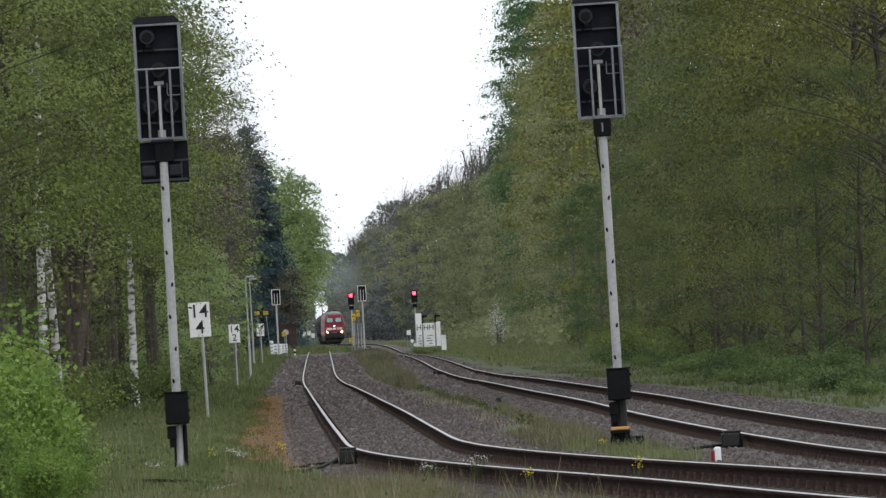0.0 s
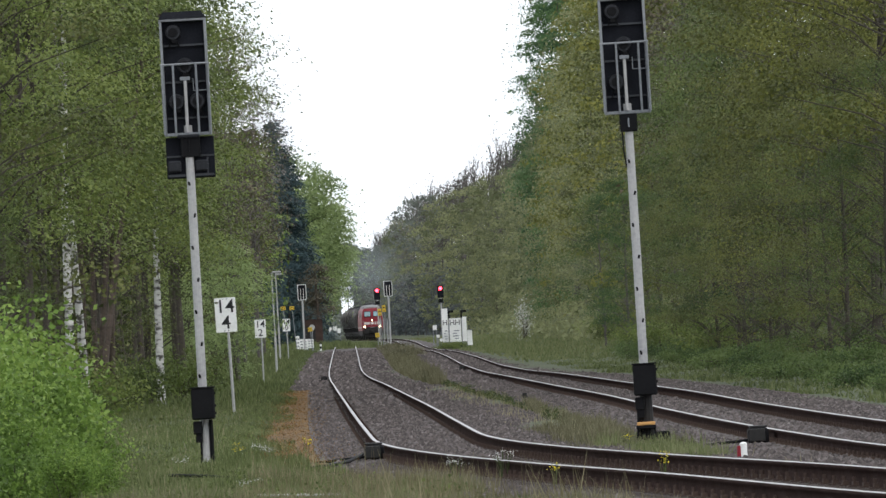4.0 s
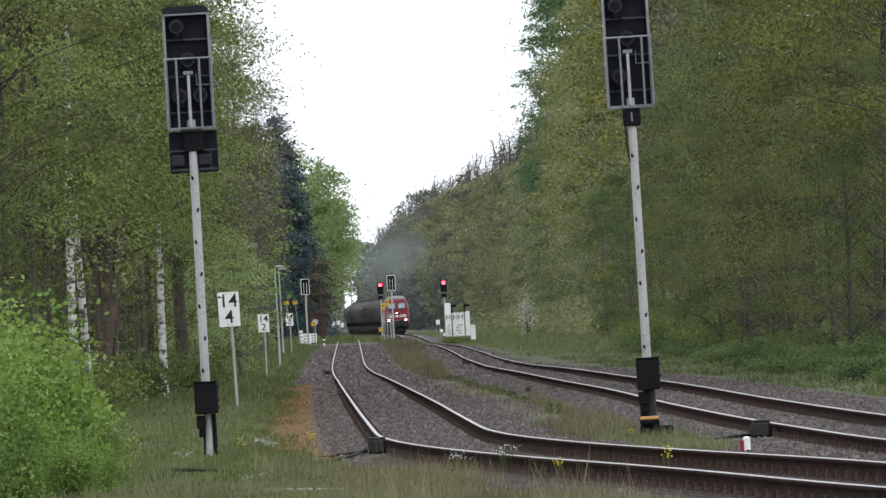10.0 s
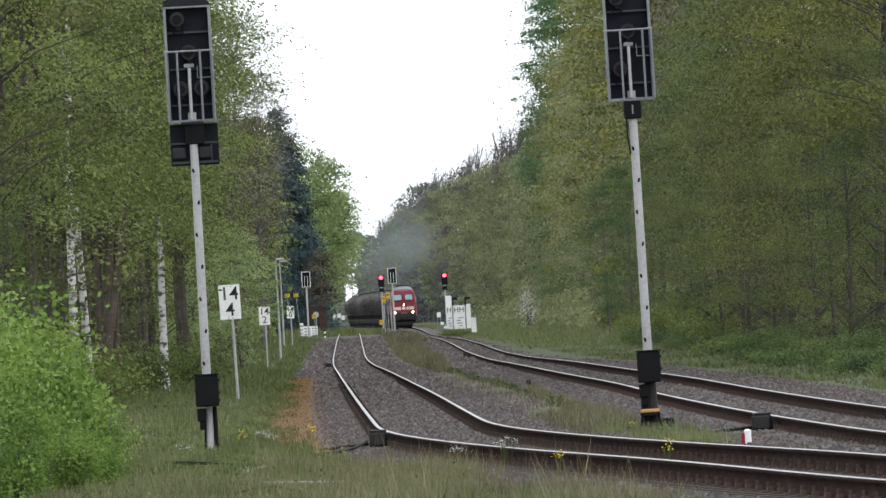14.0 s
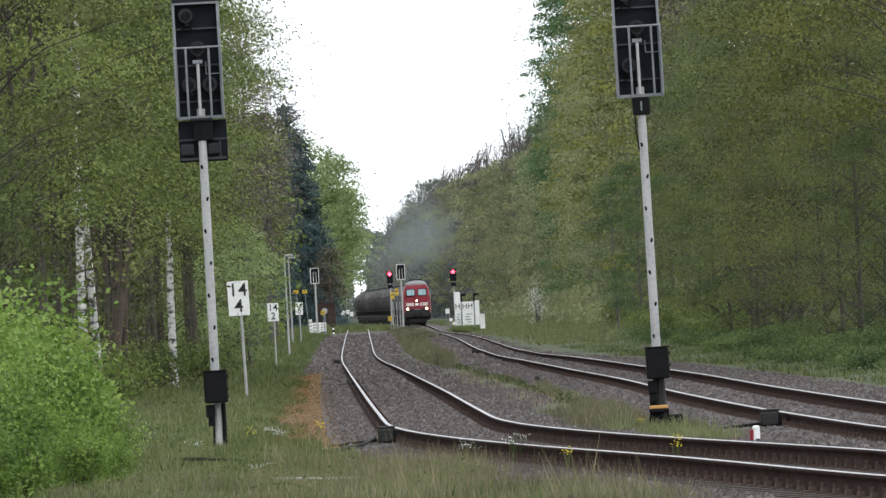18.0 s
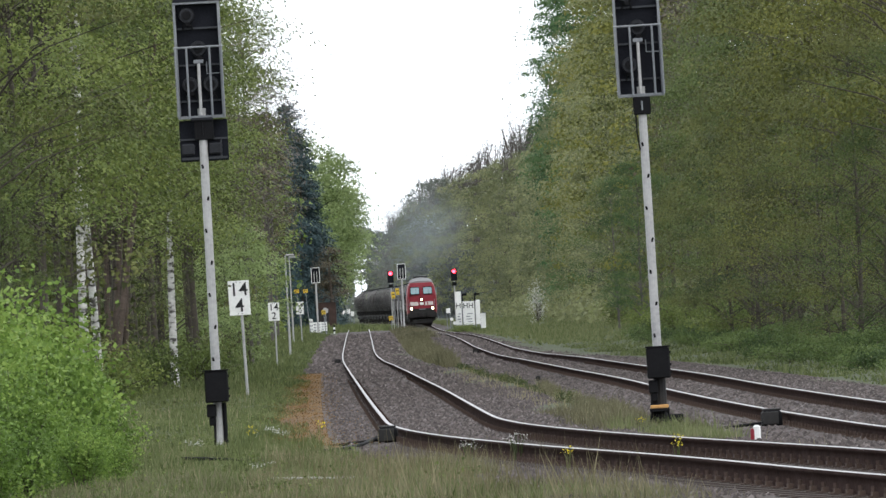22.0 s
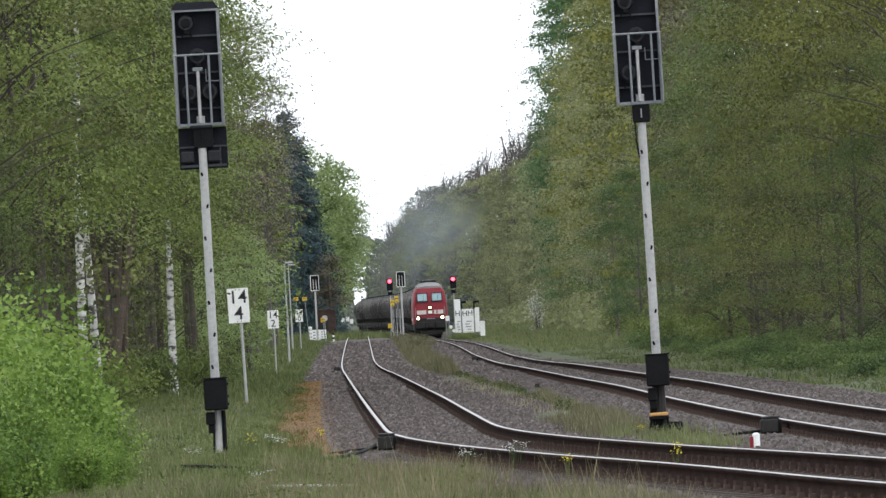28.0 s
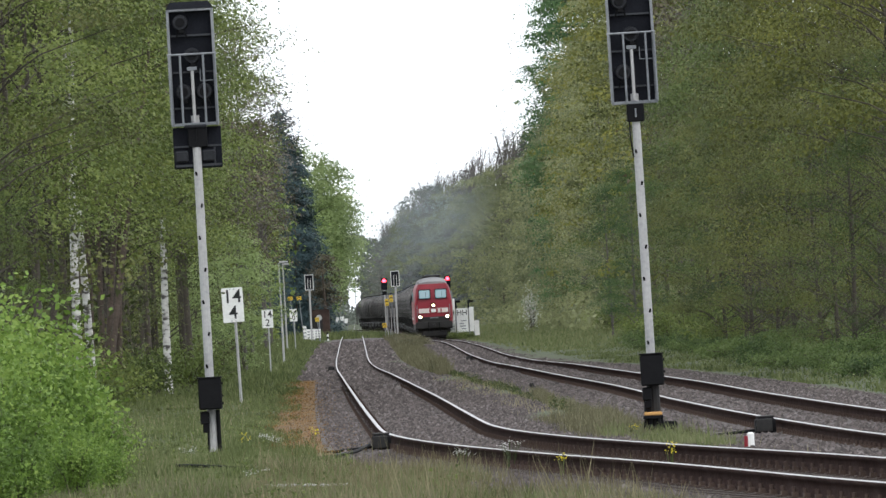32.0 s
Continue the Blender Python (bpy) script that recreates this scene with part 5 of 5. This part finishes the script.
boxp("lid", (0, 0, 1.12), (0.42, 0.36, 0.05), M_GREY_STEEL, cab, 0.01)

# left verge near the station
for k, (x, y, w, h, z0) in enumerate([(-9.55, 770, 0.6, 0.75, 0.1), (-9.05, 772, 0.45, 0.65, 0.2), (-9.98, 772, 0.25, 0.95, 0.1)]):
    nb = notice_board(x, y, w, h, z0, "")
    for r in range(3):
        for c in range(2):
            boxp("bar", ((c - 0.5) * w * 0.45, -0.032, z0 + h * (0.2 + 0.28 * r)), (w * 0.3, 0.012, h * 0.13), M_GREY_STEEL, nb)
for x, y in ((-9.6, 980), (-9.2, 985), (-8.75, 975)):
    notice_board(x, y, 0.30, 0.42, 1.25 + 0.25 * (y - 975) / 10, "")
disc = thing("round_sign", pose(-9.1, 790, -0.2), "round white sign on a thin post", "track sign")
rodp("post", (0, 0, -0.2), (0, 0, 1.9), 0.04, M_GREY_STEEL, disc)
rodp("plate", (0, -0.03, 1.9), (0, -0.06, 1.9), 0.22, M_MAST, disc, None, 20)
post = thing("marker_post", pose(-8.35, 775, -0.2), "short black and white marker post", "marker post")
for k in range(5):
    rodp("band", (0, 0, k * 0.16), (0, 0, k * 0.16 + 0.16), 0.07, M_WHITE if k % 2 else M_BLACK, post, None, 10)
stub = thing("marker_post", pose(3.34, 116.5, -0.16), "small white marker post with a red band beside the ballast", "marker post")
rodp("body", (0, 0, -0.1), (0, 0, 0.17), 0.045, M_WHITE, stub, 0.04, 12)
rodp("side_cap", (-0.035, 0.01, -0.1), (-0.035, 0.01, 0.15), 0.042, M_RED_PAINT, stub, 0.036, 12, "red reflector side")
boxp("slot", (0.008, -0.042, 0.02), (0.03, 0.02, 0.05), M_BLACK, stub)
rodp("cap", (0, 0, 0.17), (0, 0, 0.19), 0.043, M_WHITE, stub, 0.02, 12)
stake = thing("wooden_stake", pose(1.88, 228, -0.28), "short dark wooden stake in the grass between the tracks", "stake")
boxp("body", (0, 0, 0.07), (0.10, 0.10, 0.26), M_UNDER, stake, 0.01)

hut = thing("brick_hut", pose(-10.05, 885, -0.2), "small brown brick hut under the trees", "hut")
boxp("wall", (0, 0, 1.3), (1.5, 3, 2.6), M_BRICK, hut)
bm = bmx()
for s in (-1, 1):
    box(bm, (s * 0.5, 0, 2.82), (1.15, 3.4, 0.12), 0, Matrix.Rotation(s * radians(24), 3, 'Y'))
part("roof", bm, M_ROOF_TILE, hut)
boxp("door", (-0.3, -1.52, 1.0), (0.9, 0.06, 2.0), M_UNDER, hut)

# cable and plank in the grass before the tracks
run = [(-3.2, 124.5), (-2.75, 123.4), (-2.3, 122.6), (-2.0, 124.4), (-1.55, 123.6), (-1.3, 126.5), (-1.12, 130.0), (-1.0, 135.4)]
v, f = tube([(x, y, float(ground_z(x, y)) + 0.085 + 0.012 * math.sin(2 * k)) for k, (x, y) in enumerate(run)], [0.022] * len(run), 6)
cable = thing("ground_cable", Matrix.Identity(4), "dark cable lying across the grass to the signal", "cable")
raw("sheath", [tuple(q) for q in v], f, M_BLACK, cable)
kerb = thing("pale_plank", pose(-1.25, 102.2, -0.085, 0, 0, -70), "pale weathered plank edge in the grass", "plank")
for k, (c, w) in enumerate(((-1.35, 0.7), (-0.5, 0.8), (0.35, 0.7), (1.2, 0.9))):
    boxp("board", (c, 0.02 * (-1) ** k, 0.004 * (k % 2)), (w, 0.05, 0.024), M_CONCRETE, kerb, 0.006)



def flowers(name, label, spots, mat, n, size, seed):
    rng = np.random.default_rng(seed)
    for x, y, r, h in spots:
        e = thing(name, pose(x, y, float(ground_z(x, y))), label, "flowers", name + " tufts")
        stems, heads = [], []
        for k in range(n):
            a = rng.random() * 6.283
            q = r * math.sqrt(rng.random())
            t = Vector((q * math.cos(a), q * math.sin(a), h * (0.75 + 0.35 * rng.random())))
            stems.append(tube([(t.x * 0.4, t.y * 0.4, -0.03), t * 0.6, t], [0.006, 0.005, 0.004], 4))
            heads += [tuple(t + Vector(rng.normal(size=3) * 0.016)) for _ in range(7)]
        v, f = join_tubes(stems)
        tagged(raw("stemwork", v, f, L_BLADE, e), "", "", "", "stuff")
        v, f = leaf_quads(np.array(heads), size * (0.7 + 0.6 * rng.random(len(heads))), rng, 0.5, 0.9)
        tagged(raw("blossom", v, f, mat, e), "", "", "", "stuff")


flowers("yellow_flowers", "tuft of yellow rape flowers in the verge grass", [(-2.66, 139, 0.10, 0.26), (2.12, 101, 0.05, 0.26), (1.1, 103, 0.04, 0.24), (2.45, 137.5, 0.06, 0.22), (-1.9, 150, 0.08, 0.2)], L_PETAL_Y, 5, 0.02, 81)
flowers("white_flowers", "loose white wildflowers in the grass", [(-2.45, 139, 0.18, 0.22), (-2.3, 141, 0.14, 0.18), (0.15, 112, 0.12, 0.24), (0.65, 110, 0.12, 0.26), (-2.0, 109, 0.14, 0.14), (-3.4, 139, 0.12, 0.16)], L_PETAL_W, 12, 0.014, 82)


# ---- the train ----
def locomotive():
    e = thing("diesel_locomotive", Matrix.Identity(4), "red diesel locomotive with a grey roof, headlights on, pulling the train", "locomotive")
    # body: section drawn along its length, with a leaning cab front
    sec = [(-1.36, 1.15), (-1.40, 1.5), (-1.40, 2.70), (-1.36, 2.95), (-1.23, 3.72), (-1.06, 4.00), (1.06, 4.00), (1.23, 3.72), (1.36, 2.95), (1.40, 2.70), (1.40, 1.5), (1.36, 1.15)]
    bm = bmx()

    def ring(y, inset, lift):
        return [bm.verts.new((x * inset, y + lift * max(0, z - 2.55) * 0.22, z)) for x, z in sec]
    rings = [ring(-10.12, 0.86, 1), ring(-10.0, 0.94, 1), ring(-9.6, 0.985, 1), ring(-8.6, 1.0, 0), ring(9.8, 1.0, 0), ring(10.1, 0.95, 0)]
    for a, b in zip(rings, rings[1:]):
        for k in range(len(sec)):
            bm.faces.new((a[k], a[(k + 1) % len(sec)], b[(k + 1) % len(sec)], b[k]))
    bm.faces.new(rings[0][::-1])
    bm.faces.new(rings[-1])
    part("body", bm, M_RED_PAINT, e, "traffic red body")
    bm = bmx()
    arc = [(1.07 * math.cos(t), 3.99 + 0.50 * math.sin(t) ** 0.7 if 0 < t < 3.14 else 4.0) for t in np.linspace(0, math.pi, 9)]
    ends = [[bm.verts.new((x * s, y, 4.0 + (z - 4.0) * q)) for x, z in arc] for y, s, q in ((-9.55, 0.9, 0.35), (-8.9, 1.0, 0.9), (-7.5, 1.0, 1.0), (9.7, 1.0, 1.0))]
    for a, b in zip(ends, ends[1:]):
        for k in range(8):
            bm.faces.new((a[k], a[k + 1], b[k + 1], b[k]))
    bm.faces.new(ends[0][::-1])
    part("roof", bm, M_LOCO_ROOF, e, "sooty grey roof")
    for s in (-1, 1):
        bm = bmx()
        rot = Matrix.Rotation(radians(-12.5), 3, 'X')
        box(bm, (s * 0.58, -10.02, 3.27), (0.78, 0.05, 0.62), 0.06, rot)
        w = part("windscreen", bm, M_WINDOW, e, "cab windscreen")
        bm = bmx()
        for q, sz in (((s * 0.58, -9.96, 3.60), (0.86, 0.05, 0.045)), ((s * 0.58, -10.10, 2.94), (0.86, 0.05, 0.045)), ((s * 0.58 - 0.41, -10.03, 3.27), (0.045, 0.05, 0.64)), ((s * 0.58 + 0.41, -10.03, 3.27), (0.045, 0.05, 0.64)), ((s * 0.58 + 0.08, -10.07, 3.2), (0.025, 0.03, 0.5))):
            box(bm, q, sz, 0, rot)
        part("window_trim", bm, M_BLACK, w)
        h = rodp("headlamp", (s * 0.97, -10.08, 1.64), (s * 0.97, -10.20, 1.64), 0.12, M_LAMP, e, 0.11, 24, "lit headlamp")
        rodp("lamp_rim", (s * 0.97, -10.06, 1.63), (s * 0.97, -10.17, 1.63), 0.20, M_BLACK, h, None, 16)
        b = rodp("buffer", (s * 0.875, -10.1, 1.05), (s * 0.875, -10.65, 1.05), 0.10, M_UNDER, e, None, 12)
        rodp("buffer_plate", (s * 0.875, -10.65, 1.05), (s * 0.875, -10.70, 1.05), 0.25, M_UNDER, b, None, 16)
        boxp("grab_rail", (s * 1.17, -10.14, 2.0), (0.04, 0.05, 1.0), M_GREY_STEEL, e)
        for k in range(3):
            boxp("side_window", (s * 1.405, -8.2 + k * 4.4, 3.1), (0.03, 0.9, 0.7), M_WINDOW, e)
        boxp("side_stripe", (s * 1.407, 0, 1.55), (0.02, 19.0, 0.16), M_LOCO_BAND, e)
        boxp("side_skirt", (s * 1.28, 0, 0.95), (0.10, 19.4, 0.45), M_UNDER, e)
    h = rodp("headlamp", (0, -10.06, 2.46), (0, -10.20, 2.46), 0.10, M_LAMP, e, 0.09, 24, "lit upper headlamp")
    rodp("lamp_rim", (0, -10.04, 2.46), (0, -10.16, 2.46), 0.19, M_BLACK, h, None, 16)
    for s in (-1, 1):
        boxp("front_band", (s * 0.66, -10.15, 2.08), (0.78, 0.03, 0.32), M_LOCO_BAND, e, 0, "pale front band")
    boxp("front_badge", (0.0, -10.15, 2.08), (0.34, 0.03, 0.24), M_WHITE, e)
    for bx in (-0.26, 0.26, 0.55):
        boxp("front_mark", (bx, -10.17, 2.08), (0.10, 0.02, 0.24), M_RED_PAINT, e)
    boxp("number_bar", (0.04, -10.16, 1.56), (0.62, 0.03, 0.07), M_GREY_STEEL, e)
    boxp("front_apron", (0, -10.08, 1.42), (2.3, 0.12, 0.44), M_UNDER, e, 0.03)
    for s in (-1, 1):
        boxp("step", (s * 1.12, -10.0, 0.62), (0.34, 0.4, 0.06), M_UNDER, e)
        rodp("brake_hose", (s * 0.38, -10.2, 1.25), (s * 0.42, -10.42, 0.55), 0.035, M_BLACK, e)
    boxp("buffer_beam", (0, -10.05, 1.05), (2.6, 0.25, 0.50), M_UNDER, e, 0.03)
    boxp("snow_plough", (0, -9.95, 0.42), (1.9, 0.3, 0.5), M_UNDER, e, 0.12)
    boxp("coupler", (0, -10.4, 1.0), (0.22, 0.6, 0.3), M_UNDER, e, 0.03)
    boxp("exhaust_hood", (0, -1.0, 4.56), (1.2, 2.4, 0.22), M_UNDER, e, 0.04)
    for ry in (-6.6, -4.4, 2.2, 5.0):
        fan = boxp("roof_box", (0, ry, 4.53), (1.25, 1.5, 0.16), M_UNDER, e, 0.03)
        rodp("fan_cover", (0, ry, 4.60), (0, ry, 4.66), 0.5, M_GREY_STEEL, fan, None, 16)
    boxp("roof_horn", (0.0, -8.3, 4.56), (0.9, 0.25, 0.12), M_UNDER, e, 0.02)
    boxp("fuel_tank", (0, 0, 0.85), (2.5, 5.2, 0.8), M_UNDER, e, 0.1)
    for by in (-6.4, 6.4):
        bg = boxp("bogie", (0, by, 0.75), (2.4, 4.8, 0.55), M_UNDER, e, 0.06)
        for wy in (-1.85, 0, 1.85):
            for s in (-1, 1):
                rodp("wheel", (s * 0.70, by + wy, 0.525), (s * 0.83, by + wy, 0.525), 0.525, M_UNDER, bg, None, 20)
    return e


def tank_wagon(mat, words, bands):
    e = thing("tank_wagon", Matrix.Identity(4), words, "tank wagon", "tank wagons of the train")
    bm = bmx()
    prof = [(-7.2, 0.6), (-7.05, 1.05), (-6.75, 1.38), (-6.3, 1.5), (6.3, 1.5), (6.75, 1.38), (7.05, 1.05), (7.2, 0.6)]
    rings = [[bm.verts.new((r * math.cos(6.28318 * k / 24), y, 2.70 + r * math.sin(6.28318 * k / 24))) for k in range(24)] for y, r in prof]
    for a, b in zip(rings, rings[1:]):
        for k in range(24):
            f = bm.faces.new((a[k], a[(k + 1) % 24], b[(k + 1) % 24], b[k]))
            f.smooth = True
    bm.faces.new(rings[0][::-1])
    bm.faces.new(rings[-1])
    part("tank", bm, mat, e)
    for y in bands:
        rodp("tank_band", (0, y - 0.05, 2.70), (0, y + 0.05, 2.70), 1.53, M_TANK_BAND, e, None, 24)
    boxp("walkway", (0, 0, 4.26), (0.8, 7.0, 0.06), M_GREY_STEEL, e)
    rodp("dome", (0, 0, 4.05), (0, 0, 4.42), 0.42, mat, e, 0.36, 16)
    boxp("underframe", (0, 0, 1.02), (1.7, 14.9, 0.26), M_UNDER, e)
    for y in (-4.6, 4.6):
        boxp("saddle", (0, y, 1.28), (2.3, 0.5, 0.5), M_UNDER, e)
    boxp("end_ladder", (0.75, -7.3, 2.3), (0.45, 0.06, 2.2), M_UNDER, e)
    for s in (-1, 1):
        for y in (-1, 1):
            rodp("buffer", (s * 0.875, y * 7.3, 1.05), (s * 0.875, y * 7.9, 1.05), 0.13, M_UNDER, e, None, 10)
    for by in (-5.0, 5.0):
        bg = boxp("bogie", (0, by, 0.62), (2.1, 2.8, 0.4), M_UNDER, e, 0.05)
        for wy in (-0.9, 0.9):
            for s in (-1, 1):
                rodp("wheel", (s * 0.70, by + wy, 0.46), (s * 0.83, by + wy, 0.46), 0.46, M_UNDER, bg, None, 16)
    return e


def window_material():
    m, n, l, b = shader("cab_glass", 0.08, 0.0, 0.9)
    b.inputs["Base Color"].default_value = (0.22, 0.34, 0.37, 1)
    b.inputs["Coat Weight"].default_value = 0.6
    return m


M_WINDOW = window_material()
# Bands with bright patches painted in place of sky glints on the tanks
M_TANK_BAND = mottled("glint_tank_band", [(0.030, 0.028, 0.029), (0.13, 0.125, 0.12), (0.55, 0.54, 0.53)], 0.5, 5, 0.7, 0.0, 0.2, bump=0.1)
LOCO = locomotive()
W1 = tank_wagon(M_TANK, "black tank wagon streaked with dirt", (-6.2, -4.4, -1.4, 1.7, 4.4, 6.2))
W2 = tank_wagon(M_TANK_BROWN, "brownish tank wagon with bands painted pale for glints", (-6.1, -3.1, 0.2, 3.1, 6.1))
WAGONS = [W1, W2]
for k in range(40):
    WAGONS.append(copy_thing(W1 if k % 3 else W2, Matrix.Identity(4)))

def smoke_material():
    """Thin grey smoke, dense in the middle of each puff and ragged at its rim."""
    m, n, l, b = shader("thin_grey_smoke", 1.0, 0, 0)
    b.inputs["Base Color"].default_value = (0.25, 0.285, 0.295, 1)
    co, g, ns = n.new("ShaderNodeTexCoord"), n.new("ShaderNodeTexGradient"), n.new("ShaderNodeTexNoise")
    g.gradient_type = 'SPHERICAL'
    ns.inputs["Scale"].default_value, ns.inputs["Detail"].default_value = 2.2, 4
    l.new(co.outputs["Object"], g.inputs["Vector"]), l.new(co.outputs["Object"], ns.inputs["Vector"])
    r = ramp(n, [(0.36, (0.10, 0.10, 0.10)), (0.68, (1, 1, 1))])
    l.new(ns.outputs["Fac"], r.inputs["Fac"])
    k = n.new("ShaderNodeMath"); k.operation = 'MULTIPLY'
    l.new(g.outputs["Fac"], k.inputs[0]), l.new(r.outputs["Color"], k.inputs[1])
    k2 = n.new("ShaderNodeMath"); k2.operation = 'MULTIPLY'
    k2.inputs[1].default_value = 0.36
    l.new(k.outputs[0], k2.inputs[0]), l.new(k2.outputs[0], b.inputs["Alpha"])
    return m


M_SMOKE = smoke_material()


def exhaust_smoke():
    e = thing("exhaust_smoke", Matrix.Identity(4), "thin grey exhaust smoke drifting behind the locomotive", "smoke")
    puffs = []
    for k, (back, z, r, side) in enumerate([(14, 7.3, 2.6, 0.4), (21, 8.6, 3.2, 1.3), (34, 9.6, 3.9, 1.1), (62, 10.4, 4.7, 0.9), (115, 9.7, 5.3, -0.2), (190, 9.0, 6.0, 0.6), (310, 8.6, 7.0, 1.2)]):
        rng = np.random.default_rng(90 + k)
        v, f, nu, nv = [], [], 20, 8
        for i in range(nv + 1):
            for jj in range(nu):
                a, q = 6.28318 * jj / nu, i / nv
                w = 0.98 + 0.06 * math.sin(3 * a + k) * q
                v.append((q * w * math.cos(a), -0.12 * math.cos(q * 1.5708) - 0.02 * math.sin(5 * a + 3 * q), q * w * math.sin(a)))
        for i in range(nv):
            for jj in range(nu):
                f.append((i * nu + jj, i * nu + (jj + 1) % nu, (i + 1) * nu + (jj + 1) % nu, (i + 1) * nu + jj))
        ob = raw("puff", v, f, M_SMOKE, e, "", True)
        ob.scale = (r * 1.15, r, r * 0.85)
        puffs.append((ob, back, z, side))
    return e, puffs


SMOKE, PUFFS = exhaust_smoke()

lay_sleepers(curve_left, 78, 300, "weathered sleepers with rusty rail clips under the curving track")
lay_sleepers(curve_right, 100, 280, "weathered sleepers with rusty rail clips under the train's track")

SPEED, START = 21.3, 1440.0


def on_track(y):
    sl = float(curve_right(y + 5) - curve_right(y - 5)) / 10
    return pose(float(curve_right(y)), y, float(dip_right(y)), 0, 0, -math.degrees(math.atan(sl)))


def motions():
    for n, ob in enumerate([LOCO] + WAGONS):
        back = 10.4 if n == 0 else 10.4 * 2 + 8.1 + (n - 1) * 15.9
        walk(ob, [(t, on_track(START + back - SPEED * t)) for t in range(0, 33)])
    walk(SMOKE, [(t, on_track(START - SPEED * t)) for t in range(0, 33)])
    for k, (ob, back, z, side) in enumerate(PUFFS):
        rows = []
        for t in range(0, 33, 2):
            y = START + back - SPEED * t
            w = pose(float(curve_right(y)) + side + 0.3 * math.sin(0.6 * t + k), y, z + 0.25 * math.sin(0.5 * t + 2 * k), 0, 6 * math.sin(0.4 * t + k), 0)
            rows.append((t, on_track(START - SPEED * t).inverted() @ w))
        walk(ob, rows)


motions()
